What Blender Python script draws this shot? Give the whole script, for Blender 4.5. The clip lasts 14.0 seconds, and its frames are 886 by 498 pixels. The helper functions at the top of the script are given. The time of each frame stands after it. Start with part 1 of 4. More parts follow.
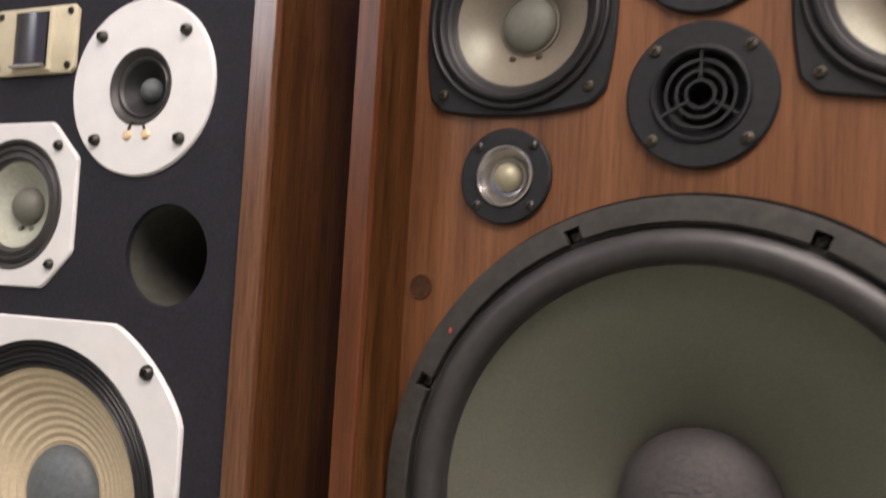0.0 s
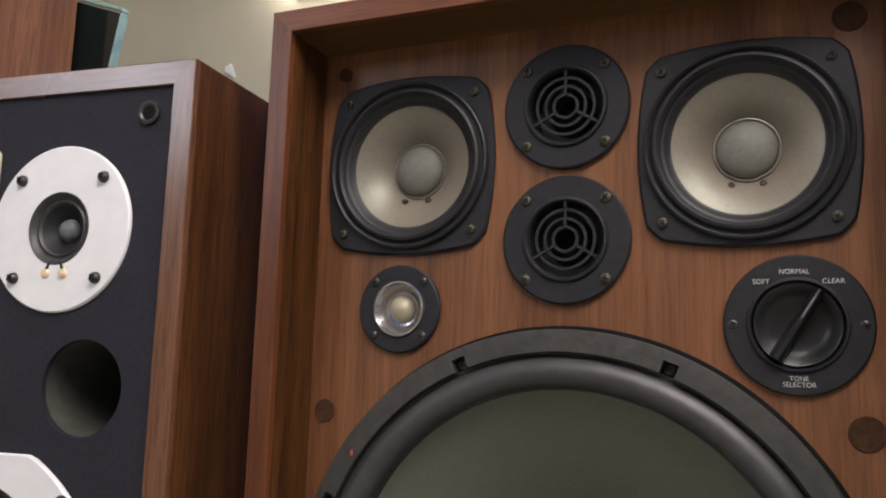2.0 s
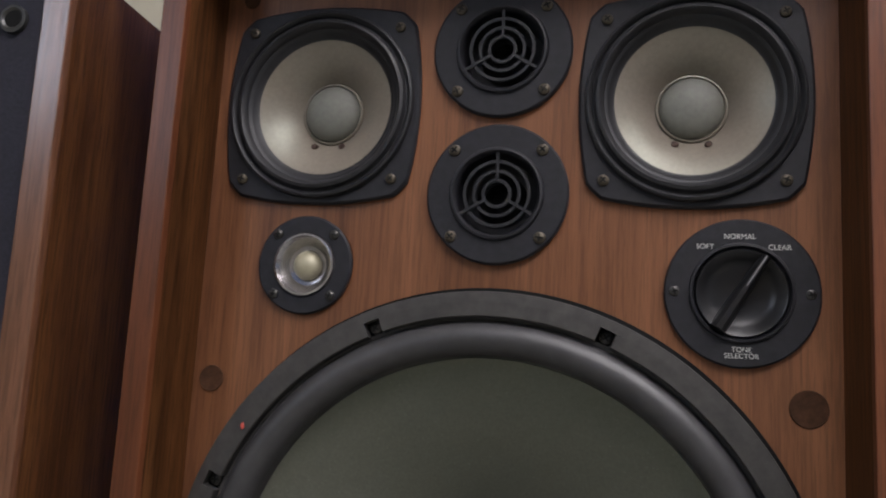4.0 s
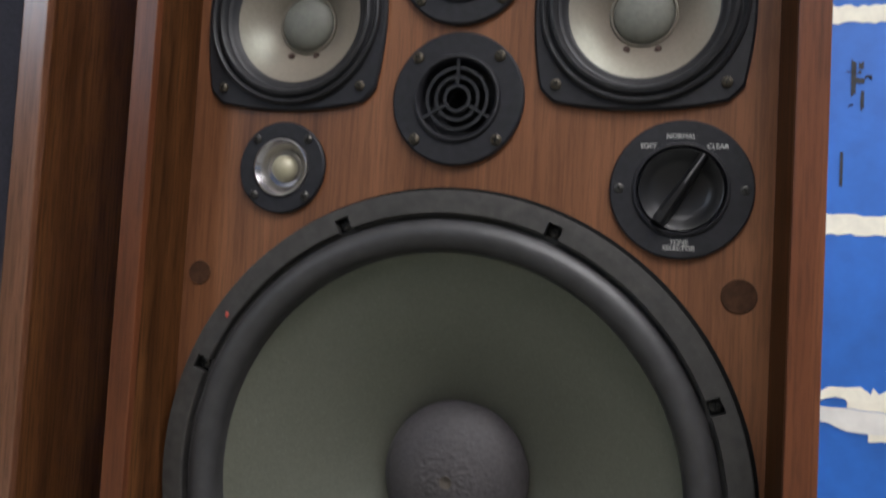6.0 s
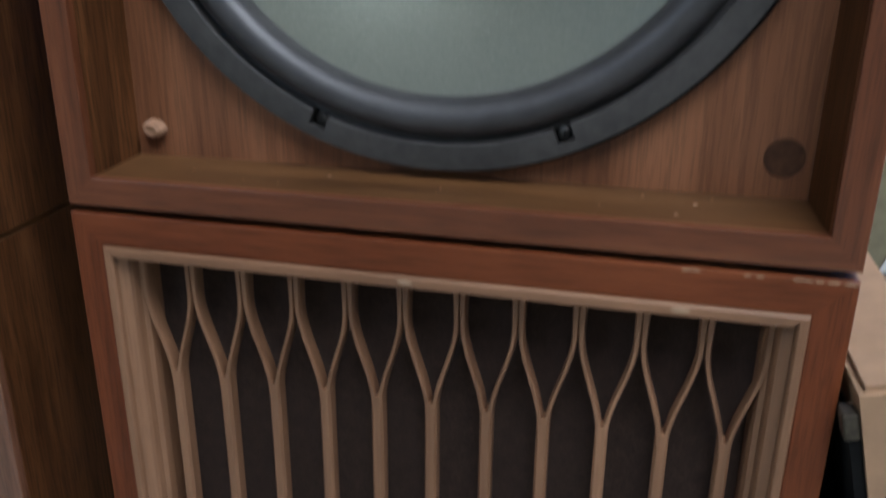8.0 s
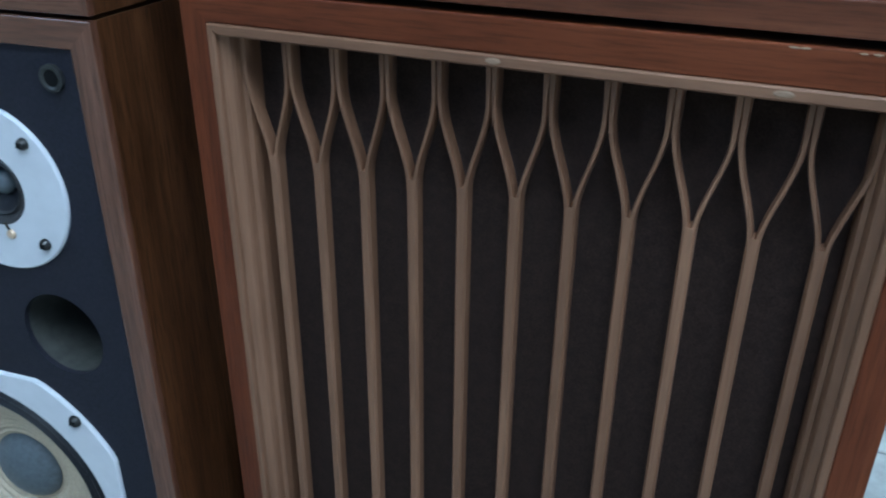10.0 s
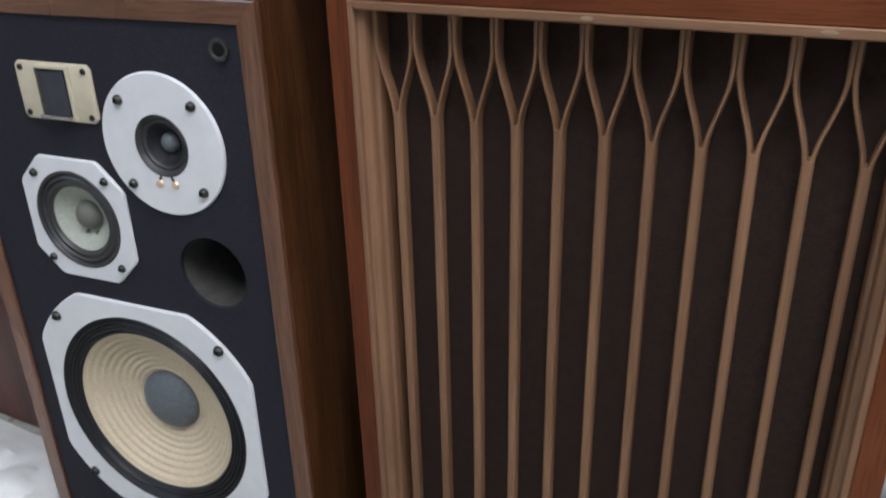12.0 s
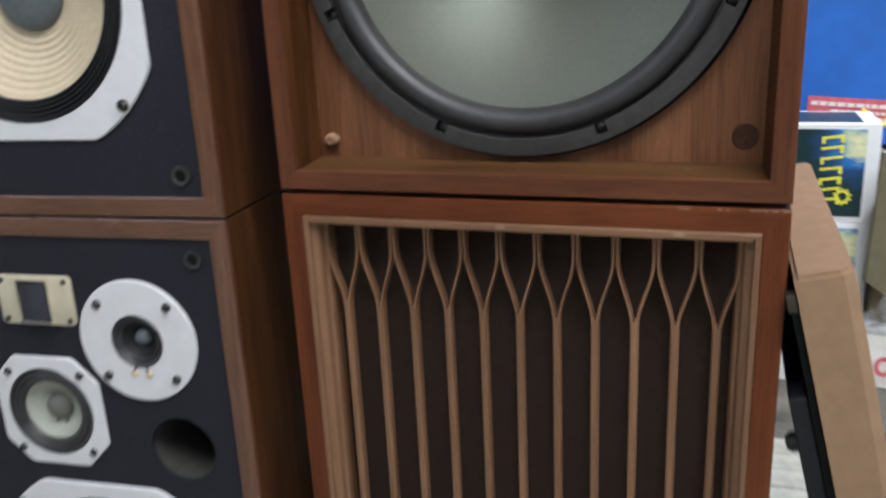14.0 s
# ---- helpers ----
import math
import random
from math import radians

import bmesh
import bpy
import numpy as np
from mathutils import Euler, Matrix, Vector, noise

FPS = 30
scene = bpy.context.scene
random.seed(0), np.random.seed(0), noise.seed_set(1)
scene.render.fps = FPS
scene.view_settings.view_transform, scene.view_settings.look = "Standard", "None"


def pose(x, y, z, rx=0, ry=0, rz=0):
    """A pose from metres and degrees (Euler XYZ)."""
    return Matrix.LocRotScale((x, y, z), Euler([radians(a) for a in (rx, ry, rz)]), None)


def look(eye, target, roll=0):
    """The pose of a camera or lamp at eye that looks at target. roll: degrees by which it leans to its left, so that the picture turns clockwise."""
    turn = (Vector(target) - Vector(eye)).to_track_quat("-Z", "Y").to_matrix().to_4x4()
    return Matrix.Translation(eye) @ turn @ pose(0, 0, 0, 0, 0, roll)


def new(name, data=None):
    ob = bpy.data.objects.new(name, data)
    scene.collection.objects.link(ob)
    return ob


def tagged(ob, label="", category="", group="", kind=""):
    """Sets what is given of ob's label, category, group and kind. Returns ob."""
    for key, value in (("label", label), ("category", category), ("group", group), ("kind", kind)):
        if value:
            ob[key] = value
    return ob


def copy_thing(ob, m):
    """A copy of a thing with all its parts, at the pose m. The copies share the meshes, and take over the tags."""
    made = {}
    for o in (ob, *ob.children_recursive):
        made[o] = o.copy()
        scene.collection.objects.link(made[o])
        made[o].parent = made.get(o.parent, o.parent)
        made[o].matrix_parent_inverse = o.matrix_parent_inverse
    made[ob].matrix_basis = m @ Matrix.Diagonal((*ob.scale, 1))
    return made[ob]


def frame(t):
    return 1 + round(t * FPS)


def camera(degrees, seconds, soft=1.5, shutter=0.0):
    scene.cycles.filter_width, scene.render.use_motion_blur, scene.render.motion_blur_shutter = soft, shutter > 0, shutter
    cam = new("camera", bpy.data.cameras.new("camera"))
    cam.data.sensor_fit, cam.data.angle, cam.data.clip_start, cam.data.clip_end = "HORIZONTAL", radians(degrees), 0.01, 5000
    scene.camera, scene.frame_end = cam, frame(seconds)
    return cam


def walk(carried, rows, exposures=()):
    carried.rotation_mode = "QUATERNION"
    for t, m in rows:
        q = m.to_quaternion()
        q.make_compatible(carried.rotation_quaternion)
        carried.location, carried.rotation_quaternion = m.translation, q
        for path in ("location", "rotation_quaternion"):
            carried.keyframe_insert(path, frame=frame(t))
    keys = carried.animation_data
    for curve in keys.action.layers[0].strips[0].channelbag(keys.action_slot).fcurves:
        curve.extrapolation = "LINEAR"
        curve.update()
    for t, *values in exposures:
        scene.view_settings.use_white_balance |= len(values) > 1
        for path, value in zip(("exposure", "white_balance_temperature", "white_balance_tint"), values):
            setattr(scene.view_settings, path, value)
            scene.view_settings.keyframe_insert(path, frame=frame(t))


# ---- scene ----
cam = camera(55.9, 14.0, 2.0, 0.5)
PATH = [
    (0, (0.098, -0.456, 0.989), (-0.836, 1.309, 1.094), 3.3),
    (0.5, (0.128, -0.487, 1.008), (-0.785, 1.283, 1.188), 3.1),
    (1, (0.137, -0.498, 1.014), (-0.732, 1.287, 1.26), 1.7),
    (1.5, (0.143, -0.496, 1.017), (-0.64, 1.325, 1.284), 1.2),
    (2, (0.142, -0.503, 1.025), (-0.632, 1.318, 1.311), 1.7),
    (2.2, (0.136, -0.503, 1.023), (-0.635, 1.321, 1.302), 2.2),
    (4.3, (0.088, -0.451, 1.004), (-0.366, 1.476, 1.289), 3.1),
    (4.5, (0.101, -0.452, 1.011), (-0.357, 1.479, 1.259), 2.9),
    (5, (0.109, -0.476, 1.003), (-0.344, 1.457, 1.239), 2.5),
    (5.5, (0.135, -0.482, 0.999), (-0.322, 1.454, 1.208), 2.8),
    (6, (0.143, -0.478, 0.988), (-0.4, 1.444, 1.091), 3.2),
    (6.5, (0.149, -0.461, 0.978), (-0.369, 1.469, 0.914), 2.3),
    (7, (0.121, -0.466, 0.941), (-0.332, 1.467, 0.7), 1.6),
    (7.5, (0.122, -0.435, 0.857), (-0.389, 1.433, 0.355), 0.7),
    (8, (0.108, -0.408, 0.788), (-0.328, 1.417, 0.095), 0.5),
    (8.5, (0.125, -0.391, 0.753), (-0.394, 1.349, -0.085), -0.7),
    (9, (0.142, -0.396, 0.729), (-0.488, 1.275, -0.171), -0.9),
    (9.2, (0.135, -0.404, 0.712), (-0.468, 1.274, -0.190), 0.2),
    (11.3, (0.172, -0.433, 0.749), (-0.722, 1.108, -0.161), 0.7),
    (11.5, (0.177, -0.461, 0.744), (-0.693, 1.098, -0.158), -0.0),
    (12, (0.163, -0.539, 0.709), (-0.685, 1.062, -0.138), -1.6),
    (12.5, (0.175, -0.618, 0.722), (-0.396, 1.143, -0.035), -0.5),
    (13, (0.151, -0.755, 0.78), (-0.323, 1.058, 0.081), -0.0),
    (13.5, (0.127, -0.805, 0.81), (-0.344, 1.019, 0.136), -0.3),
    (14, (0.165, -0.662, 0.805), (-0.458, 1.145, 0.218), -2.8),
]
EXPOSURE = [(0, 0.20, 7100, 19), (1.2, 0.25, 7500, 20), (2.0, 0.02, 6700, 17), (2.2, 0.0, 6650, 17), (4.3, -0.19, 6200, 17), (6.5, -0.14, 6150, 12), (7, 0.1, 6150, 16), (7.5, 0.25, 6250, 17), (8, 0.05, 5500, 9),
            (8.5, -0.14, 4450, 1), (9.2, -0.17, 4150, -7), (11.3, 0.12, 5500, 12), (13, 0.08, 5850, 11), (14, 0.10, 5900, 10)]
walk(cam, [(t, look(eye, target, roll)) for t, eye, target, roll in PATH], EXPOSURE)

# world and light
world = bpy.data.worlds.new("world")
scene.world = world
world.use_nodes = True
wn = world.node_tree.nodes
sky = wn.new("ShaderNodeTexSky")
sky.sky_type = "NISHITA"
sky.sun_disc = False
sky.sun_elevation = radians(50)
sky.sun_rotation = radians(140)
world.node_tree.links.new(sky.outputs[0], wn["Background"].inputs[0])
wn["Background"].inputs[1].default_value = 0.05
sun_data = bpy.data.lights.new("sun", "SUN")
sun_data.energy, sun_data.angle, sun_data.color = 3.3, radians(12), (1.0, 0.98, 0.95)
sun = new("sun", sun_data)
sun.matrix_world = look((4.0, -1.2, 6.0), (0, 0, 0))
lamp_data = bpy.data.lights.new("ceiling_tube_light", "AREA")
lamp_data.shape, lamp_data.size, lamp_data.size_y = "RECTANGLE", 1.7, 0.9
lamp_data.energy, lamp_data.color = 66, (1.0, 0.96, 0.92)
lamp = new("ceiling_tube_light", lamp_data)
lamp.matrix_world = look((0.72, -0.85, 2.40), (0.50, -0.65, 0.6))
open_data = bpy.data.lights.new("street_opening_light", "AREA")
open_data.shape, open_data.size, open_data.size_y = "RECTANGLE", 0.9, 0.7
open_data.energy, open_data.color = 22, (0.80, 0.90, 1.0)
opening = new("street_opening_light", open_data)
opening.matrix_world = look((-2.45, -2.95, 2.45), (0, 0, 0.8))

# ---------------------------------------------------------------- materials


def mat(name, rough=0.5, metal=0.0, spec=0.5):
    m = bpy.data.materials.new(name)
    m.use_nodes = True
    b = m.node_tree.nodes["Principled BSDF"]
    b.inputs["Roughness"].default_value = rough
    b.inputs["Metallic"].default_value = metal
    b.inputs["Specular IOR Level"].default_value = spec
    return m, m.node_tree.nodes, m.node_tree.links, b


def noise_node(n, l, scale, stretch=(1, 1, 1), detail=6, rough=0.6, coord="Object"):
    tc = n.new("ShaderNodeTexCoord")
    mp = n.new("ShaderNodeMapping")
    mp.inputs["Scale"].default_value = stretch
    l.new(tc.outputs[coord], mp.inputs[0])
    t = n.new("ShaderNodeTexNoise")
    t.inputs["Scale"].default_value = scale
    t.inputs["Detail"].default_value = detail
    t.inputs["Roughness"].default_value = rough
    l.new(mp.outputs[0], t.inputs["Vector"])
    return t


def ramp(n, l, src, stops):
    r = n.new("ShaderNodeValToRGB")
    e = r.color_ramp.elements
    while len(e) < len(stops):
        e.new(0.5)
    for el, (p, c) in zip(e, stops):
        el.position = p
        el.color = (*c, 1)
    l.new(src, r.inputs[0])
    return r


def mixc(n, l, fac, a, b, mode="MIX"):
    m = n.new("ShaderNodeMix")
    m.data_type, m.blend_type = "RGBA", mode
    if isinstance(fac, float):
        m.inputs[0].default_value = fac
    else:
        l.new(fac, m.inputs[0])
    l.new(a, m.inputs[6])
    if isinstance(b, tuple):
        m.inputs[7].default_value = (*b, 1)
    else:
        l.new(b, m.inputs[7])
    return m.outputs[2]


def bump(n, l, src, b, strength=0.2, dist=0.001):
    k = n.new("ShaderNodeBump")
    k.inputs["Strength"].default_value = strength
    k.inputs["Distance"].default_value = dist
    l.new(src, k.inputs["Height"])
    l.new(k.outputs[0], b.inputs["Normal"])


def wood(name, dark, mid, light, axis="z", rough=0.42, pores=0.5, spec=0.4):
    """Veneer: broad wandering bands, narrow streaks, short dark pores and faint blotches."""
    m, n, l, b = mat(name, rough, spec=spec)

    def along(k):
        return {"z": (1, 1, k), "x": (k, 1, 1), "y": (1, k, 1)}[axis]

    band = noise_node(n, l, 15, along(0.10), 4, 0.5)
    band.inputs["Distortion"].default_value = 1.1
    streak = noise_node(n, l, 75, along(0.03), 5, 0.6)
    streak.inputs["Distortion"].default_value = 0.5
    fine = noise_node(n, l, 520, along(0.045), 3, 0.7)
    blotch = noise_node(n, l, 5, (1, 1, 0.5), 3)
    both = n.new("ShaderNodeMix")
    both.inputs[0].default_value = 0.42
    l.new(band.outputs[0], both.inputs[2])
    l.new(streak.outputs[0], both.inputs[3])
    col = ramp(n, l, both.outputs[0], [(0.39, dark), (0.5, mid), (0.62, light)])
    pore = ramp(n, l, fine.outputs[0], [(0.38, (1 - pores,) * 3), (0.54, (1, 1, 1))])
    c = mixc(n, l, 1.0, col.outputs[0], pore.outputs[0], "MULTIPLY")
    bl = ramp(n, l, blotch.outputs[0], [(0.3, (0.75, 0.72, 0.7)), (0.7, (1.12, 1.1, 1.08))])
    c = mixc(n, l, 1.0, c, bl.outputs[0], "MULTIPLY")
    l.new(c, b.inputs["Base Color"])
    rr = n.new("ShaderNodeMapRange")
    rr.inputs[3].default_value, rr.inputs[4].default_value = rough - 0.1, rough + 0.15
    l.new(blotch.outputs[0], rr.inputs[0])
    l.new(rr.outputs[0], b.inputs["Roughness"])
    bump(n, l, fine.outputs[0], b, 0.15, 0.0006)
    return m


def plain(name, col, rough=0.5, metal=0.0, var=0.25, scale=60, bumpy=0.1, spec=0.5, speck=None, dist=0.0008):
    """Paint, plastic, paper or rubber: two scales of mottling and a fine relief."""
    m, n, l, b = mat(name, rough, metal, spec)
    a = noise_node(n, l, scale, detail=5)
    c = noise_node(n, l, scale * 0.12, detail=3)
    lo = tuple(v * (1 - var) for v in col)
    hi = tuple(min(1, v * (1 + var)) for v in col)
    r1 = ramp(n, l, a.outputs[0], [(0.3, lo), (0.7, hi)])
    r2 = ramp(n, l, c.outputs[0], [(0.3, (1 - var * 0.6,) * 3), (0.7, (1 + var * 0.3,) * 3)])
    o = mixc(n, l, 1.0, r1.outputs[0], r2.outputs[0], "MULTIPLY")
    if speck:
        d = noise_node(n, l, 700, detail=2)
        f = ramp(n, l, d.outputs[0], [(0.66, (0, 0, 0)), (0.72, (1, 1, 1))])
        o = mixc(n, l, f.outputs[0], o, speck)
    l.new(o, b.inputs["Base Color"])
    rr = n.new("ShaderNodeMapRange")
    rr.inputs[3].default_value, rr.inputs[4].default_value = max(0.03, rough - 0.08), min(1, rough + 0.12)
    l.new(c.outputs[0], rr.inputs[0])
    l.new(rr.outputs[0], b.inputs["Roughness"])
    if bumpy:
        bump(n, l, a.outputs[0], b, bumpy, dist)
    return m


WALNUT = wood("walnut_veneer", (0.104, 0.0420, 0.0185), (0.158, 0.0655, 0.0292), (0.216, 0.0950, 0.0445), pores=0.26, spec=0.3)
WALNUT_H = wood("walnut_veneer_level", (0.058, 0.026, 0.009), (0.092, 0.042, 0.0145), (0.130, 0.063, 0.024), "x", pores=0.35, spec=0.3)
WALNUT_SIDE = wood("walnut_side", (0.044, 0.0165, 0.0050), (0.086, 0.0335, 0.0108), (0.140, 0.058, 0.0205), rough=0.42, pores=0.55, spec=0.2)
RED_EDGE_V = wood("red_brown_edge_upright", (0.092, 0.0245, 0.0085), (0.130, 0.0360, 0.0122), (0.170, 0.051, 0.018), "z", 0.38, 0.30, 0.2)
RED_EDGE_H = wood("red_brown_edge_level", (0.092, 0.0245, 0.0085), (0.130, 0.0360, 0.0122), (0.170, 0.051, 0.018), "x", 0.38, 0.30, 0.2)
DULL_RED_V = wood("dull_red_brown_edge_upright", (0.082, 0.0265, 0.0108), (0.118, 0.0385, 0.0155), (0.154, 0.054, 0.023), "z", 0.34, 0.30, 0.35)
DULL_RED_H = wood("dull_red_brown_edge_level", (0.082, 0.0265, 0.0108), (0.118, 0.0385, 0.0155), (0.154, 0.054, 0.023), "x", 0.34, 0.30, 0.35)
BROWN_V = wood("brown_edge_upright", (0.100, 0.042, 0.022), (0.145, 0.064, 0.035), (0.190, 0.090, 0.053), "z", 0.24, 0.30, 0.75)
BROWN_H = wood("brown_edge_level", (0.100, 0.042, 0.022), (0.145, 0.064, 0.035), (0.190, 0.090, 0.053), "x", 0.24, 0.30, 0.75)
TAN_V = wood("tan_lattice_wood", (0.156, 0.080, 0.041), (0.196, 0.103, 0.054), (0.238, 0.129, 0.070), "z", 0.5, 0.14)
TAN_H = wood("tan_moulding_wood", (0.156, 0.080, 0.041), (0.196, 0.103, 0.054), (0.238, 0.129, 0.070), "x", 0.5, 0.14)
FAR_WOOD = wood("streaked_walnut", (0.13, 0.054, 0.026), (0.20, 0.088, 0.044), (0.27, 0.125, 0.064), "z", 0.45, 0.35)
RED_WOOD = wood("dark_red_wood", (0.05, 0.015, 0.01), (0.085, 0.025, 0.016), (0.12, 0.04, 0.025), "z", 0.4, 0.4)
PALE_WOOD = plain("raw_peg_wood", (0.27, 0.15, 0.085), 0.7, var=0.2, scale=300)
BLACK_PLASTIC = plain("black_plastic", (0.012, 0.012, 0.014), 0.42, var=0.3, scale=300, bumpy=0.08, spec=0.35)
BLACK_SATIN = plain("black_satin_paint", (0.011, 0.011, 0.014), 0.55, var=0.3, scale=200, bumpy=0.1, spec=0.28)
GASKET = plain("dark_gasket", (0.028, 0.026, 0.024), 0.62, var=0.35, scale=120, bumpy=0.15)
MID_RUBBER = plain("black_ridged_surround", (0.015, 0.015, 0.017), 0.48, var=0.25, scale=120, bumpy=0.1, spec=0.32)
RUBBER = plain("rubber_surround", (0.030, 0.029, 0.030), 0.46, var=0.25, scale=90, bumpy=0.12)
# for black parts, and in place of shade in holes and gaps
BLACK_AND_SHADE = plain("black_and_recess_shade", (0.006, 0.006, 0.006), 0.85, var=0.2, bumpy=0, spec=0.12)
CONE_GREEN = plain("grey_green_paper_cone", (0.060, 0.057, 0.046), 0.47, spec=1.0, var=0.18, scale=500, bumpy=0.2, speck=(0.10, 0.10, 0.085))
CONE_GREEN.node_tree.nodes["Principled BSDF"].inputs["Specular Tint"].default_value = (0.88, 1.0, 0.83, 1)
DUST_CAP = plain("charcoal_dust_cap", (0.045, 0.040, 0.042), 0.6, var=0.25, scale=260, bumpy=0.35, dist=0.002)
CONE_GREY = plain("grey_beige_paper_cone", (0.155, 0.132, 0.106), 0.36, var=0.10, scale=400, bumpy=0.1, spec=0.62)
CONE_GREY.node_tree.nodes["Principled BSDF"].inputs["Specular Tint"].default_value = (0.92, 1.0, 0.84, 1)
DOME_GREY = plain("grey_dome", (0.125, 0.125, 0.105), 0.55, var=0.12, scale=300)
CONE_CREAM = plain("cream_paper_cone", (0.52, 0.435, 0.305), 0.75, var=0.10, scale=300, bumpy=0.15)
CAP_BLUE = plain("blue_grey_dust_cap", (0.10, 0.115, 0.125), 0.5, var=0.2, scale=250)
CONE_PALE = plain("pale_green_cone", (0.33, 0.345, 0.29), 0.6, var=0.12, scale=300)
WHITE_METAL = plain("silver_white_flange", (0.63, 0.63, 0.645), 0.4, var=0.04, scale=60, bumpy=0.03)
BEIGE_PLATE = plain("beige_plate", (0.50, 0.45, 0.33), 0.45, var=0.08, scale=80)
NAVY = plain("blue_black_baffle_paint", (0.0145, 0.014, 0.0215), 0.66, var=0.3, scale=500, bumpy=0.35, spec=0.25, speck=(0.028, 0.029, 0.042))
CLOTH_M = plain("dark_brown_cloth", (0.031, 0.0198, 0.0155), 0.95, var=0.35, scale=900, bumpy=0.3, spec=0.12)
STEEL = plain("dull_steel", (0.060, 0.050, 0.036), 0.5, 0.6, var=0.3, scale=300)
CUP_M = plain("blackened_cup", (0.060, 0.060, 0.058), 0.34, 0.7, var=0.2, scale=300)
DARK_STEEL = plain("blackened_screw", (0.05, 0.048, 0.045), 0.35, 0.7, var=0.3, scale=300)
CHROME = plain("clear_silver_ring", (0.42, 0.40, 0.41), 0.16, 0.9, var=0.1, scale=100)
GOLD_DOME = plain("champagne_dome", (0.30, 0.275, 0.19), 0.42, 0.15, var=0.1, scale=300)
COPPER = plain("solder_tab", (0.66, 0.50, 0.33), 0.4, 0.3, var=0.2, scale=300)
PRINT = plain("white_print", (0.75, 0.75, 0.72), 0.6, var=0.05, bumpy=0)
HIGHLIGHT_GREY = plain("highlight_grey", (0.16, 0.16, 0.16), 0.5, var=0.1, bumpy=0)
PRINT_DIM = plain("grey_white_print", (0.42, 0.42, 0.40), 0.6, var=0.1, bumpy=0)
RED_DAB = plain("red_paint_dab", (0.34, 0.045, 0.03), 0.5, var=0.2, scale=300)
SOCKET = plain("dark_wood_plug", (0.047, 0.0205, 0.0098), 0.8, var=0.4, scale=180, spec=0.2)
PLUG = plain("dark_hole_plug", (0.035, 0.016, 0.010), 0.7, var=0.4, scale=250)
VENT_M = plain("brown_vent_mesh", (0.055, 0.045, 0.035), 0.8, var=0.3, scale=500)
KNOB_M = plain("glossy_black_knob", (0.010, 0.010, 0.011), 0.30, var=0.2, scale=150, bumpy=0.03, spec=0.3)
PORT_M = plain("grey_port_tube", (0.044, 0.044, 0.036), 0.7, var=0.25, scale=120)
# worn chips, and the painted glints on the scuffed edge
WEAR_GLINT = plain("worn_pale_chip_glint", (0.27, 0.185, 0.12), 0.8, spec=0.1, var=0.15, scale=300)
GLASS_BLACK = plain("smoked_black_glass", (0.010, 0.014, 0.014), 0.07, var=0.2, bumpy=0)
DIAPHRAGM = plain("blue_grey_film", (0.028, 0.028, 0.040), 0.16, var=0.1, bumpy=0)
GLASS_EDGE = plain("green_glass_edge", (0.25, 0.38, 0.36), 0.15, var=0.2, bumpy=0)
BOARD_BACK = plain("grey_back_board", (0.10, 0.09, 0.08), 0.8)


# ---------------------------------------------------------------- mesh helpers


def part(name, bm, material, parent=None, label="", smooth=False):
    me = bpy.data.meshes.new(name)
    bmesh.ops.recalc_face_normals(bm, faces=bm.faces[:])
    bm.to_mesh(me)
    bm.free()
    me.materials.append(material)
    if smooth:
        me.shade_smooth()
        me.set_sharp_from_angle(angle=radians(38))
    ob = new(name, me)
    ob.parent = parent
    if label:
        ob["label"] = label
    return ob


def thing(name, label, category, group="", m=None):
    ob = new(name)
    ob.empty_display_size = 0.05
    if m is not None:
        ob.matrix_world = m
    return tagged(ob, label, category, group)


def prism(poly, y0, y1, bevel=0.0, bm=None, seg=2):
    """A polygon in x and z, drawn out along y."""
    bm = bm or bmesh.new()
    a = [bm.verts.new((x, y0, z)) for x, z in poly]
    b = [bm.verts.new((x, y1, z)) for x, z in poly]
    k = len(poly)
    fs = [bm.faces.new(a), bm.faces.new(b[::-1])]
    fs += [bm.faces.new((a[i], b[i], b[(i + 1) % k], a[(i + 1) % k])) for i in range(k)]
    if bevel:
        es = list({e for f in fs for e in f.edges})
        bmesh.ops.bevel(bm, geom=es, offset=bevel, segments=seg, affect="EDGES", profile=0.5)
    return bm


def box(x0, x1, y0, y1, z0, z1, bevel=0.0):
    return prism([(x0, z0), (x1, z0), (x1, z1), (x0, z1)], y0, y1, bevel)


def hexa(front, back, y0, y1, bevel=0.0):
    """A board whose front outline (x, z) differs from its back outline."""
    bm = bmesh.new()
    a = [bm.verts.new((x, y0, z)) for x, z in front]
    b = [bm.verts.new((x, y1, z)) for x, z in back]
    fs = [bm.faces.new(a), bm.faces.new(b[::-1])]
    fs += [bm.faces.new((a[i], b[i], b[(i + 1) % 4], a[(i + 1) % 4])) for i in range(4)]
    if bevel:
        bmesh.ops.bevel(bm, geom=bm.edges[:], offset=bevel, segments=2, affect="EDGES", profile=0.5)
    return bm


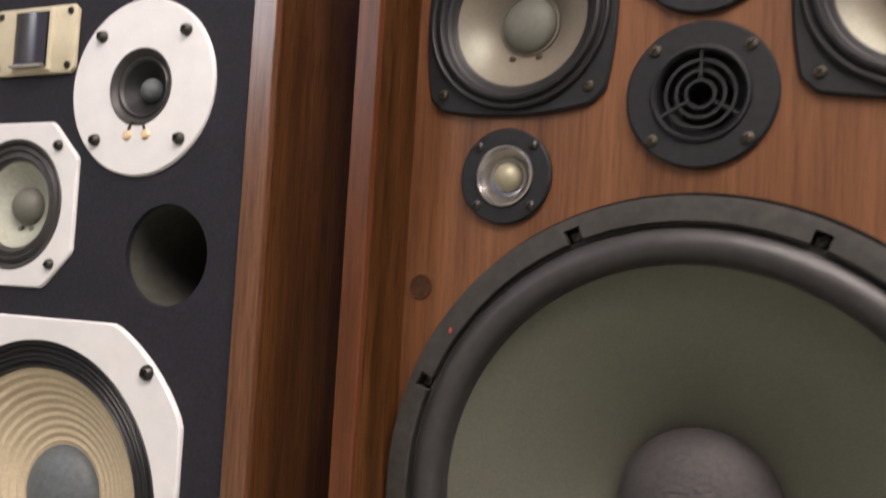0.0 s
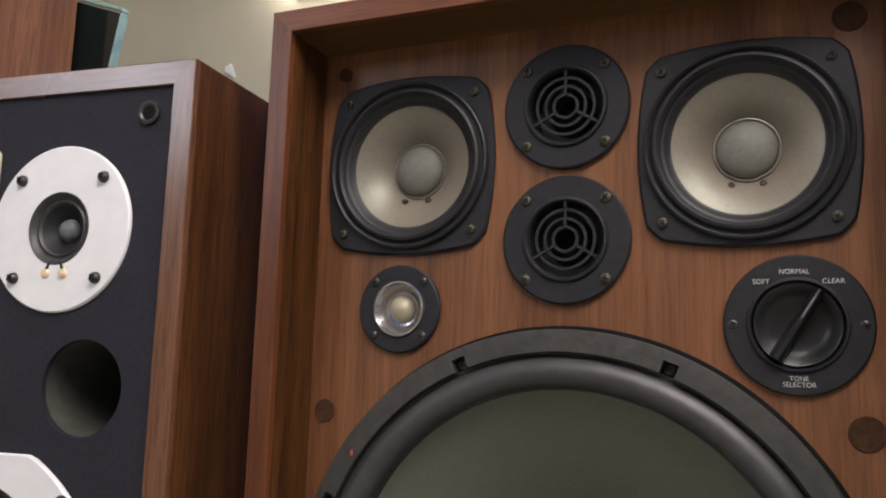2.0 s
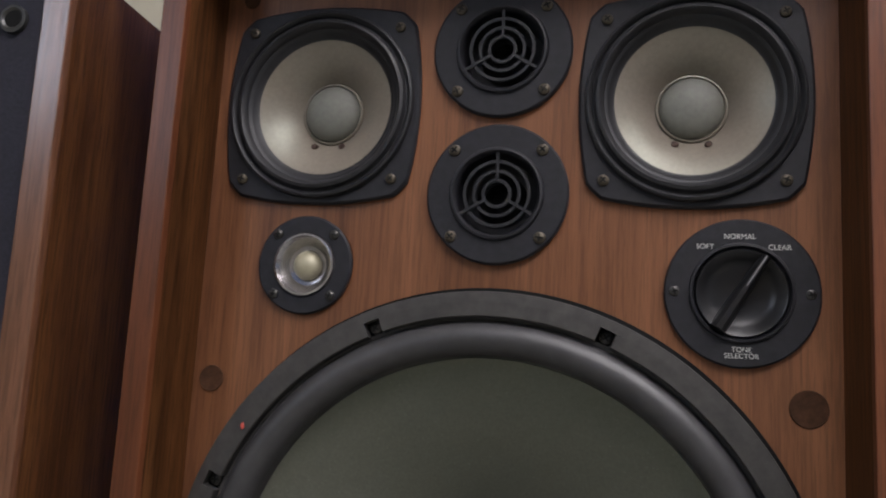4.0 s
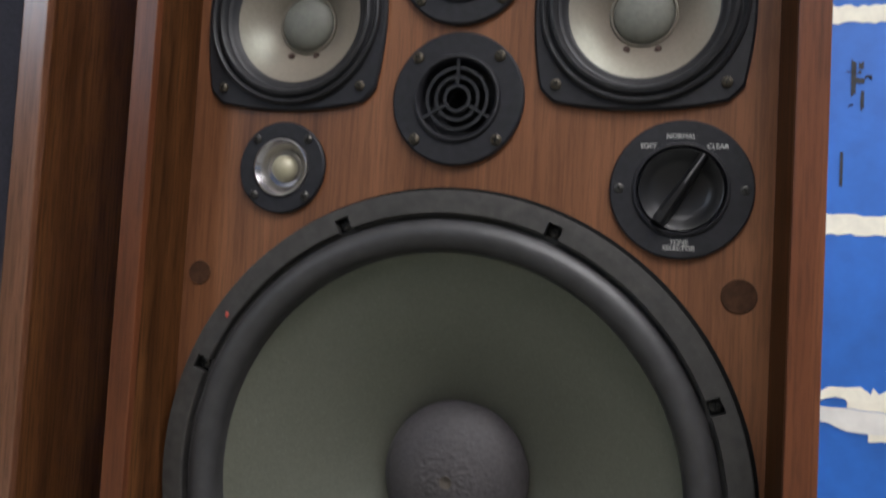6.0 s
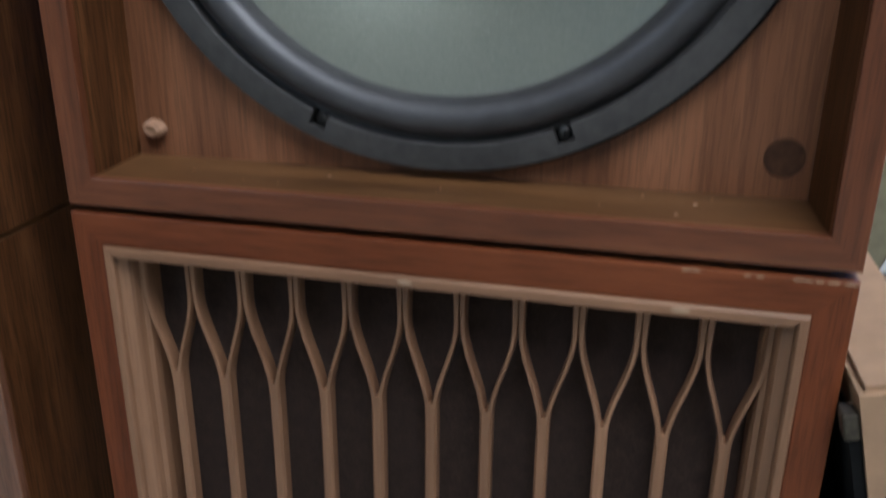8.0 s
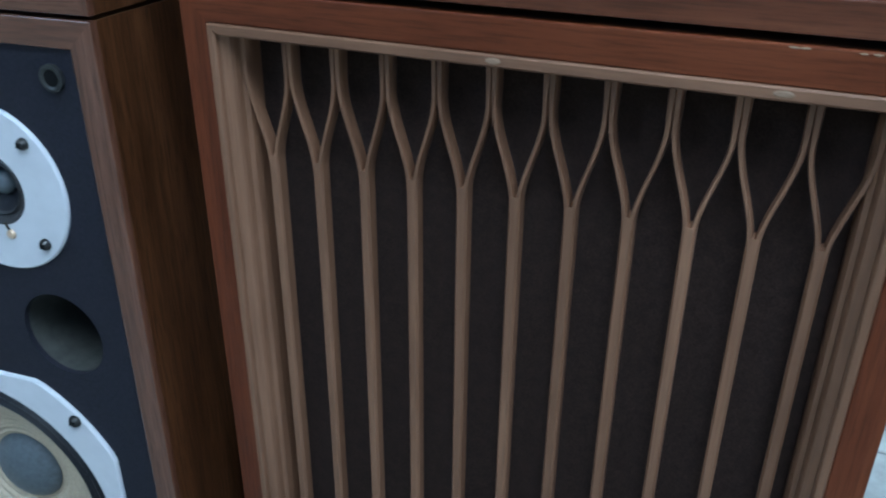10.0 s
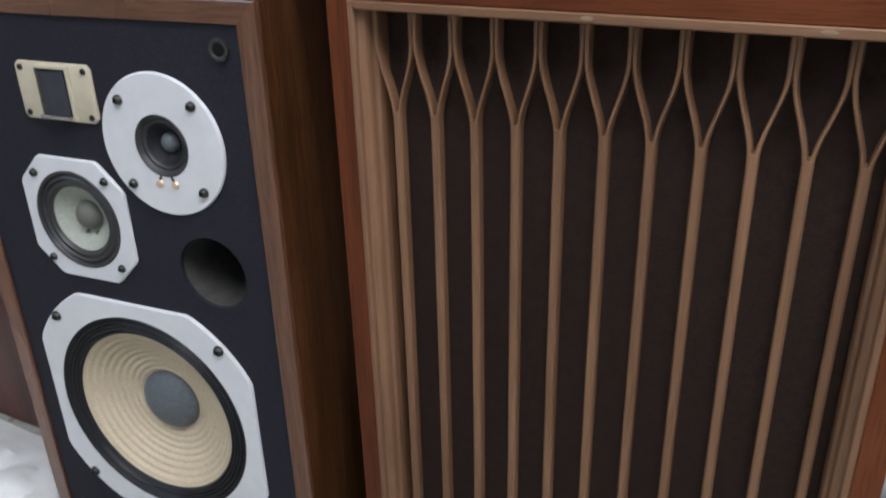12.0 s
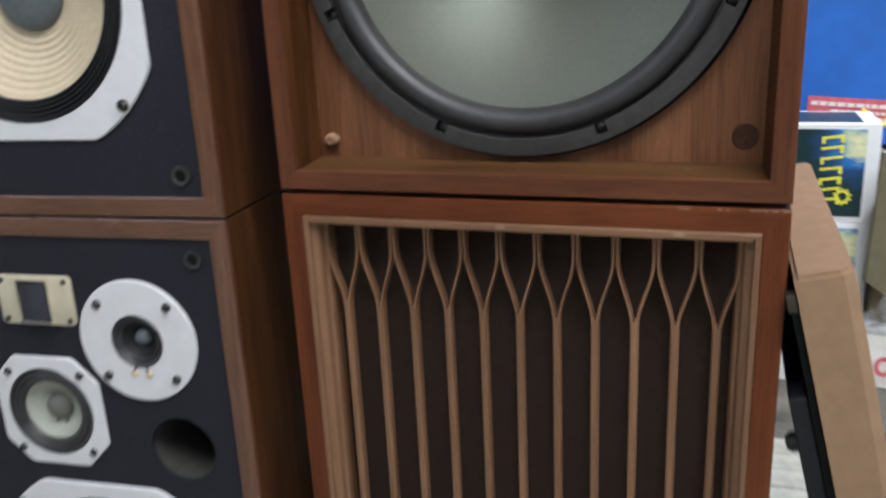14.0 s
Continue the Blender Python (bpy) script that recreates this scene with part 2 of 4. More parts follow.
def lathe(profile, cx=0.0, cz=0.0, seg=64, a0=0.0, a1=360.0, bm=None, close=False):
    """Turn (radius, y) about an axis along y; a part turn gives an arc with ends."""
    bm = bm or bmesh.new()
    full = abs(a1 - a0 - 360) < 1e-6
    n = seg if full else seg + 1
    rings = []
    for i in range(n):
        t = radians(a0 + (a1 - a0) * i / seg)
        c, s = math.cos(t), math.sin(t)
        rings.append([bm.verts.new((cx + r * c, y, cz + r * s)) for r, y in profile])
    k = len(profile)
    for i in range(n if full else n - 1):
        p, q = rings[i], rings[(i + 1) % n]
        for j in range(k if close else k - 1):
            bm.faces.new((p[j], p[(j + 1) % k], q[(j + 1) % k], q[j]))
    if not full and close:
        bm.faces.new(rings[0])
        bm.faces.new(rings[-1][::-1])
    bmesh.ops.remove_doubles(bm, verts=bm.verts[:], dist=1e-6)
    return bm


def plate(outline, hole_r, cx, cz, y0, y1, seg=64, bevel=0.0012):
    """A flat flange with a free outline (a function of the angle) and a round hole."""
    bm = bmesh.new()
    rows = []
    for i in range(seg):
        t = 2 * math.pi * (i + 0.5) / seg
        c, s = math.cos(t), math.sin(t)
        R = outline(t)
        rows.append([bm.verts.new((cx + r * c, y, cz + r * s)) for r, y in
                     ((R, y1), (R, y0 + bevel), (R - bevel, y0), (hole_r + bevel * 0.5, y0), (hole_r, y0 + bevel * 0.5), (hole_r, y1))])
    for i in range(seg):
        p, q = rows[i], rows[(i + 1) % seg]
        for j in range(6):
            bm.faces.new((p[j], p[(j + 1) % 6], q[(j + 1) % 6], q[j]))
    return bm


def board_with_holes(x0, x1, z0, z1, y0, y1, holes, seg=56):
    """A board pierced by round holes (x, z, radius)."""
    bm = bmesh.new()
    loops = [[(x0, z0), (x1, z0), (x1, z1), (x0, z1)]]
    for cx, cz, r in holes:
        loops.append([(cx + r * math.cos(2 * math.pi * i / seg), cz + r * math.sin(2 * math.pi * i / seg)) for i in range(seg)])
    edges = []
    for lp in loops:
        vs = [bm.verts.new((x, y0, z)) for x, z in lp]
        edges += [bm.edges.new((vs[i], vs[(i + 1) % len(vs)])) for i in range(len(vs))]
    bmesh.ops.triangle_fill(bm, use_beauty=True, use_dissolve=False, edges=edges)
    got = bmesh.ops.extrude_face_region(bm, geom=bm.faces[:])
    bmesh.ops.translate(bm, vec=(0, y1 - y0, 0), verts=[v for v in got["geom"] if isinstance(v, bmesh.types.BMVert)])
    return bm


def bowed_square(mid, corner, cap):
    """Square whose sides bow outwards from corner to mid; cap rounds the corners."""
    k = (mid - corner) / corner ** 2

    def f(t):
        a, b = abs(math.cos(t)), abs(math.sin(t))
        u, v = max(a, b), max(min(a, b), 1e-4)
        return min(cap, (-u + math.sqrt(u * u + 4 * k * v * v * mid)) / (2 * k * v * v))
    return f


def clipped_round(e, r):
    """Circle of radius r cut by a square of half width e."""
    return lambda t: min(e / max(abs(math.cos(t)), abs(math.sin(t))), r)


def octagon(e, c):
    """Square of half width e with corners cut where the other half width is c."""
    def f(t):
        x, z = abs(math.cos(t)), abs(math.sin(t))
        return min(e / max(x, z), (e + c) / (x + z))
    return f


def screw(parent, x, y, z, r=0.0042, h=0.002, material=None, turn=0.0):
    """Domed head with a cross slot."""
    head = part("screw", lathe([(0, -h), (r * 0.55, -h * 0.95), (r * 0.9, -h * 0.55), (r, 0), (r, h * 0.4)], seg=16), material or STEEL, parent, smooth=True)
    bm = bmesh.new()
    w, L = r * 0.14, r * 0.6
    for a in (turn, turn + 90):
        c, s = math.cos(radians(a)), math.sin(radians(a))
        poly = [(px * c - pz * s, px * s + pz * c) for px, pz in ((-L, -w), (L, -w), (L, w), (-L, w))]
        prism(poly, -h * 1.04 - (0.00005 if a == turn else 0), -h * 0.6, bm=bm)
    part("slot", bm, BLACK_AND_SHADE, head)
    head.location = (x, y, z)
    return head


def text(body, size, x, y, z, material, parent, name="lettering", turn=0.0):
    cu = bpy.data.curves.new(name, "FONT")
    cu.body, cu.size, cu.align_x, cu.align_y, cu.extrude = body, size, "CENTER", "CENTER", 0.00015
    cu.offset = 0.0012 if size > 0.05 else 0.0
    tmp = new(name + "_curve", cu)
    bpy.context.view_layer.update()
    me = bpy.data.meshes.new_from_object(tmp.evaluated_get(bpy.context.evaluated_depsgraph_get()))
    bpy.data.objects.remove(tmp)
    me.transform(Matrix.Rotation(radians(90), 4, "X"))
    me.transform(Matrix.Rotation(radians(turn), 4, "Y"))
    me.materials.clear()
    me.materials.append(material)
    ob = new(name, me)
    ob.parent = parent
    ob.location = (x, y, z)
    return ob


def cabinet_boards(top, x0, x1, z0, z1, d, w, mv, mh, side, side_level, taper, y_baffle):
    """Mitred front edges, then four boards whose inner faces lean inwards as far as the baffle, and a back."""
    a0, a1, b0, b1 = x0 + w, x1 - w, z0 + w, z1 - w
    quads = {"side": ([(x0, z0), (a0, b0), (a0, b1), (x0, z1)], mv, side), "side.": ([(x1, z0), (x1, z1), (a1, b1), (a1, b0)], mv, side),
             "bottom": ([(x0, z0), (x1, z0), (a1, b0), (a0, b0)], mh, side_level), "top": ([(x0, z1), (a0, b1), (a1, b1), (x1, z1)], mh, side_level)}

    def lean(p):
        x, z = p
        x = x + taper if x == a0 else x - taper if x == a1 else x
        z = z + taper if z == b0 else z - taper if z == b1 else z
        return x, z

    for key, (q, m_edge, m_board) in quads.items():
        n = key.strip(".")
        bm = prism(q, 0.0, 0.006)
        rim = [e for e in bm.edges if all(v.co.y == 0.0 for v in e.verts) and (e.verts[0].co.x == e.verts[1].co.x or e.verts[0].co.z == e.verts[1].co.z)]
        bmesh.ops.bevel(bm, geom=rim, offset=0.0008, segments=2, affect="EDGES", profile=0.5)
        part(n + "_front_edge", bm, m_edge, top)
        bm = hexa(q, [lean(p) for p in q], 0.006, y_baffle + 0.02)
        prism([lean(p) for p in q], y_baffle + 0.02, d, bm=bm)
        part(n + "_board", bm, m_board, top)
    part("back_board", box(a0, a1, d - 0.012, d - 0.002, b0, b1), BOARD_BACK, top)
    return a0 + taper, a1 - taper, b0 + taper, b1 - taper


# ---------------------------------------------------------------- drivers


def mid_driver(parent, cx, cz, y):
    """Black squarish flange, ridged surround, grey paper cone and dome."""
    d = part("mid_driver", plate(bowed_square(0.0676, 0.0602, 0.0815), 0.0600, 0, 0, -0.0040, 0.0, 120, 0.0016), BLACK_SATIN, parent, "black mid driver with grey cone", True)
    d.location = (cx, y, cz)
    part("surround", lathe([(0.0640, -0.0042), (0.0632, -0.0072), (0.0618, -0.0080), (0.0604, -0.0068), (0.0596, -0.0046), (0.0586, -0.0050), (0.0572, -0.0078), (0.0552, -0.0086), (0.0534, -0.0070),
                            (0.0522, -0.0040), (0.0508, -0.0034), (0.0494, -0.0018), (0.0478, 0.0006), (0.0464, 0.0012)], seg=72), MID_RUBBER, d, smooth=True)
    part("cone", lathe([(0.0478, 0.0008), (0.0462, 0.0015), (0.0410, 0.0038), (0.0350, 0.0071), (0.0290, 0.0116), (0.0240, 0.0166), (0.0205, 0.0210)], seg=72), CONE_GREY, d, smooth=True)
    part("dome_ring", lathe([(0.0218, 0.0192), (0.0213, 0.0178), (0.0204, 0.0176), (0.0196, 0.0190)], seg=48), CONE_GREY, d, smooth=True)
    part("dome", lathe([(0.0196 * math.sin(radians(a)), 0.0190 - 0.0088 * math.cos(radians(a))) for a in range(0, 91, 9)], seg=48), DOME_GREY, d, smooth=True)
    for a in (-112, -68):
        t = radians(a)
        k = part("terminal", lathe([(0, -0.0014), (0.0016, -0.0012), (0.0023, 0.0), (0.0023, 0.004)], seg=12), PLUG, d, smooth=True)
        k.location = (0.0262 * math.cos(t), 0.0132, 0.0262 * math.sin(t))
    for sx in (-1, 1):
        for sz in (-1, 1):
            screw(d, sx * 0.0515, -0.0045, sz * 0.0508, 0.0035, 0.0020, turn=random.uniform(0, 90))


def horn_driver(parent, cx, cz, y):
    """Round black flange with a short horn behind rings and three spokes."""
    d = part("horn_tweeter", lathe([(0.0444, 0.0), (0.0444, -0.0030), (0.0432, -0.0042), (0.0296, -0.0042), (0.0288, -0.0062), (0.0272, -0.0066), (0.0262, -0.0056), (0.0254, 0.0), (0.0252, 0.020), (0.0, 0.022)], seg=72),
             BLACK_SATIN, parent, "round black horn tweeter", True)
    d.location = (cx, y, cz)
    for r in (0.0202, 0.0141, 0.0083):
        part("grille_ring", lathe([(r - 0.0010, -0.0020), (r - 0.0010, -0.0040), (r + 0.0010, -0.0040), (r + 0.0010, -0.0020)], seg=48, close=True), BLACK_PLASTIC, d)
    for a in (90, 210, 330):
        c, s = math.cos(radians(a)), math.sin(radians(a))
        q = [(r * c - w * s, r * s + w * c) for r, w in ((0.0078, -0.0009), (0.0275, -0.0009), (0.0275, 0.0009), (0.0078, 0.0009))]
        part("grille_spoke", prism(q, -0.0046, -0.0018), BLACK_PLASTIC, d)
    part("throat", lathe([(0.0165, 0.019), (0.0095, 0.0120), (0.0060, 0.0195), (0.0, 0.0205)], seg=32), BLACK_AND_SHADE, d, smooth=True)
    for sx in (-1, 1):
        for sz in (-1, 1):
            screw(d, sx * 0.0276, -0.0042, sz * 0.0274, 0.0038, 0.0022, turn=random.uniform(0, 90))


def dome_tweeter(parent, cx, cz, y):
    d = part("dome_tweeter", lathe([(0.0320, 0.0), (0.0320, -0.0026), (0.0310, -0.0036), (0.0212, -0.0036), (0.0205, -0.0028), (0.0200, 0.004)], seg=64), BLACK_SATIN, parent, "small round tweeter with silver ring", True)
    d.location = (cx, y, cz)
    part("silver_ring", lathe([(0.0206, -0.0030), (0.0200, -0.0052), (0.0188, -0.0056), (0.0172, -0.0036), (0.0150, -0.0004), (0.0128, 0.0026), (0.0098, 0.0034)], seg=64), CHROME, d, "bright silver ring", True)
    part("dome", lathe([(0.0096 * math.sin(radians(a)), 0.0034 - 0.0080 * math.cos(radians(a))) for a in range(0, 91, 10)], seg=32), GOLD_DOME, d, "champagne dome", True)
    for sx in (-1, 1):
        for sz in (-1, 1):
            screw(d, sx * 0.0192, -0.0036, sz * 0.0195, 0.0032, 0.0020, DARK_STEEL, random.uniform(0, 90))


def tone_dial(parent, cx, cz, y):
    d = part("tone_dial", lathe([(0.0426, 0.0), (0.0426, -0.0024), (0.0416, -0.0034), (0.0288, -0.0034), (0.0282, -0.0054), (0.0270, -0.0057), (0.0262, -0.0040), (0.0260, 0.006), (0.0, 0.007)], seg=80),
             BLACK_SATIN, parent, "black tone selector dial with white lettering", True)
    d.location = (cx, y, cz)
    knob = part("knob", lathe([(0.0256, 0.004), (0.0256, -0.0034), (0.0248, -0.0048), (0.0236, -0.0044), (0.0200, -0.0004), (0.0150, 0.0018), (0.0, 0.0024)], seg=64), KNOB_M, d, "glossy black knob", True)
    ang = radians(58)
    c, s = math.cos(ang), math.sin(ang)
    bm = bmesh.new()
    for u, w in ((-0.0244, 0.0056), (0.0, 0.0042), (0.0246, 0.0032)):
        for k, (ww, yy) in enumerate(((-w, 0.003), (-w * 0.72, -0.0085), (-w * 0.30, -0.0105), (w * 0.30, -0.0105), (w * 0.72, -0.0085), (w, 0.003))):
            bm.verts.new((u * c - ww * s, yy, u * s + ww * c))
    bm.verts.ensure_lookup_table()
    for i in range(2):
        for j in range(5):
            bm.faces.new([bm.verts[q] for q in (i * 6 + j, i * 6 + j + 1, i * 6 + j + 7, i * 6 + j + 6)])
    bm.faces.new([bm.verts[q] for q in range(6)])
    bm.faces.new([bm.verts[q] for q in range(17, 11, -1)])
    part("grip", bm, KNOB_M, knob, smooth=True)
    # thin grey strip paints the highlight along the grip's ridge
    q = [(r * c - w * s, r * s + w * c) for r, w in ((0.004, -0.00035), (0.0240, -0.00035), (0.0240, 0.00035), (0.004, 0.00035))]
    part("ridge_highlight", prism(q, -0.0108, -0.0100), HIGHLIGHT_GREY, knob)
    for sx in (-1, 1):
        screw(d, sx * 0.0368, -0.0032, 0.0, 0.0030, 0.0012, DARK_STEEL, 20)
    for word, x, z, size in (("SOFT", -0.0200, 0.0262, 0.0042), ("NORMAL", -0.0010, 0.0322, 0.0042), ("CLEAR", 0.0205, 0.0262, 0.0042), ("TONE", 0.0, -0.0322, 0.0040), ("SELECTOR", 0.0, -0.0358, 0.0040)):
        text(word, size, x, -0.0037, z, PRINT_DIM, d)


def big_woofer(parent, cx, cz, y):
    """Eight gasket blocks with notches at the screws, a roll surround, a paper cone and a dust cap."""
    # near-black flange; its thin rim paints the shadow gap round the gasket
    d = part("woofer", lathe([(0.1968, 0.0), (0.1966, -0.0012), (0.1955, -0.0016), (0.1740, -0.0030), (0.1720, 0.004)], seg=128), BLACK_AND_SHADE, parent, "large woofer with grey-green cone", True)
    d.location = (cx, y, cz)
    for i in range(8):
        a = 22.5 + 45 * i
        part("gasket_block", lathe([(0.1782, -0.0034), (0.1785, -0.0102), (0.1792, -0.0110), (0.1876, -0.0110), (0.1878, -0.0014)], seg=20, a0=a + 1.55, a1=a + 43.45, close=True), GASKET, d, smooth=True)
        t = radians(a)
        screw(d, 0.1832 * math.cos(t), -0.0042, 0.1832 * math.sin(t), 0.0040, 0.0022, DARK_STEEL, 30 * i)
    part("gasket_rim", lathe([(0.1876, -0.0014), (0.1876, -0.0108), (0.1934, -0.0104), (0.1938, -0.0098), (0.1938, -0.0014)], seg=128), GASKET, d)
    roll = [(0.1655 + 0.0106 * math.cos(radians(u)), -0.0030 - 0.0112 * math.sin(radians(u))) for u in range(0, 181, 12)]
    part("surround", lathe([(0.1790, -0.0040), (0.1772, -0.0036)] + roll + [(0.1546, 0.0006), (0.1540, 0.0030)], seg=128), RUBBER, d, smooth=True)
    prof = []
    for k in range(15):
        u = k / 14
        r = 0.1548 - (0.1548 - 0.050) * u
        prof.append((r, 0.0026 + 0.055 * u - 0.004 * math.sin(math.pi * u)))
    part("cone", lathe(prof, seg=128), CONE_GREEN, d, smooth=True)
    capr, caph, base = 0.0520, 0.0300, 0.0560
    bm = lathe([(0.0028, base - caph + 0.0022), (0.0036, base - caph + 0.0002)] + [(capr * math.sin(radians(u)), base - caph * math.cos(radians(u))) for u in [6 + 0.7 * k for k in range(40)] + list(range(35, 91, 5))], seg=150)
    for v in bm.verts:
        r = math.hypot(v.co.x, v.co.z)
        if 0.0037 < r < 0.0235:
            fade = min(1.0, (0.0235 - r) / 0.004) * min(1.0, (r - 0.0037) / 0.002)
            wr = abs(noise.noise((v.co.x * 190, 0.7, v.co.z * 260))) + 0.5 * abs(noise.noise((v.co.x * 420, 4.7, v.co.z * 420)))
            v.co.y -= 0.0008 * fade * (0.45 - wr)
    part("dust_cap", bm, DUST_CAP, d, smooth=True)
    part("vent", lathe([(0, base - caph + 0.0016), (0.0030, base - caph + 0.0006), (0.0043, base - caph - 0.0002), (0.0047, base - caph + 0.0012)], seg=20), VENT_M, d)
    dab = part("paint_dab", lathe([(0, -0.0006), (0.0016, -0.0004), (0.0022, 0.0)], seg=10), RED_DAB, d)
    dab.location = (-0.151, -0.0117, 0.1045)
    dab.scale = (0.6, 1, 1.0)


# ---------------------------------------------------------------- the large walnut loudspeakers

W2 = 0.2175
Z_FLOOR = -0.012


def large_open_speaker():
    s = thing("floor_speaker", "large walnut loudspeaker without grille, stacked on its twin", "loudspeaker", "large walnut loudspeakers")
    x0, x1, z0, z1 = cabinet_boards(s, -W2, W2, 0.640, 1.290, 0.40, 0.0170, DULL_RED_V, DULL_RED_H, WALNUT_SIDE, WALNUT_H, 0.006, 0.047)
    part("baffle", board_with_holes(x0 - 0.002, x1 + 0.002, z0 - 0.002, z1 + 0.002, 0.047, 0.064,
                                    [(-0.002, 0.860, 0.176), (-0.1205, 1.175, 0.0595), (0.1155, 1.174, 0.0595), (-0.0005, 1.115, 0.026), (-0.001, 1.2085, 0.026), (-0.1238, 1.068, 0.0205), (0.1428, 1.058, 0.027)]), WALNUT, s)
    yb = 0.0468
    big_woofer(s, -0.002, 0.860, yb)
    mid_driver(s, -0.1205, 1.175, yb)
    mid_driver(s, 0.1155, 1.174, yb)
    horn_driver(s, -0.0005, 1.115, yb)
    horn_driver(s, -0.0010, 1.2085, yb)
    dome_tweeter(s, -0.1238, 1.0680, yb)
    tone_dial(s, 0.1428, 1.0580, yb)
    for x, z, r in ((-0.1835, 0.9925, 0.0085), (0.1785, 0.9950, 0.0105), (-0.179, 1.252, 0.0058), (0.178, 1.250, 0.0100), (0.182, 0.683, 0.0105)):
        h = part("grille_socket", lathe([(r, 0.0002), (r * 0.96, -0.0008), (r * 0.6, -0.0006), (0, -0.0005)], seg=28), SOCKET, s, smooth=True)
        h.location = (x, yb, z)
    h = part("broken_peg", lathe([(0, -0.0045), (0.0040, -0.0065), (0.0066, -0.0050), (0.0074, 0.0)], seg=14), PALE_WOOD, s, "broken pale wooden peg", True)
    h.location = (-0.183, yb, 0.6785)
    h.rotation_euler = (0.1, 0.2, 0)
    h.scale = (1.0, 1.2, 0.72)
    rnd = random.Random(4)
    for k in range(11):
        f = part("dust_fleck", lathe([(0, -1.0), (0.8, -0.4), (1.0, 0.2)], seg=6), PALE_WOOD, s)
        f.location = (rnd.uniform(-0.17, 0.17), rnd.uniform(0.012, 0.042), 0.0)
        r = rnd.uniform(0.0004, 0.0009)
        f.location.z = 0.657 + 0.006 * (f.location.y - 0.006) / 0.061 + 0.0004
        f.scale = (r * rnd.uniform(1, 2), r, r * 0.6)
    return s


def sweep(bm, pts, widths, y0, y1):
    """A moulded strip along points in x and z: flat back, rounded front."""
    rows = []
    for i, (x, z) in enumerate(pts):
        xa, za = pts[max(i - 1, 0)]
        xb, zb = pts[min(i + 1, len(pts) - 1)]
        L = math.hypot(xb - xa, zb - za)
        nx, nz = -(zb - za) / L, (xb - xa) / L
        w = widths[i] / 2
        rows.append([bm.verts.new((x + nx * k * w, y, z + nz * k * w)) for k, y in
                     ((-1, y1), (-1, y0 + 0.0022), (-0.62, y0 + 0.0004), (0.62, y0 + 0.0004), (1, y0 + 0.0022), (1, y1))])
    for p, q in zip(rows, rows[1:]):
        for j in range(6):
            bm.faces.new((p[j], p[(j + 1) % 6], q[(j + 1) % 6], q[j]))
    bm.faces.new(rows[0])
    bm.faces.new(rows[-1][::-1])


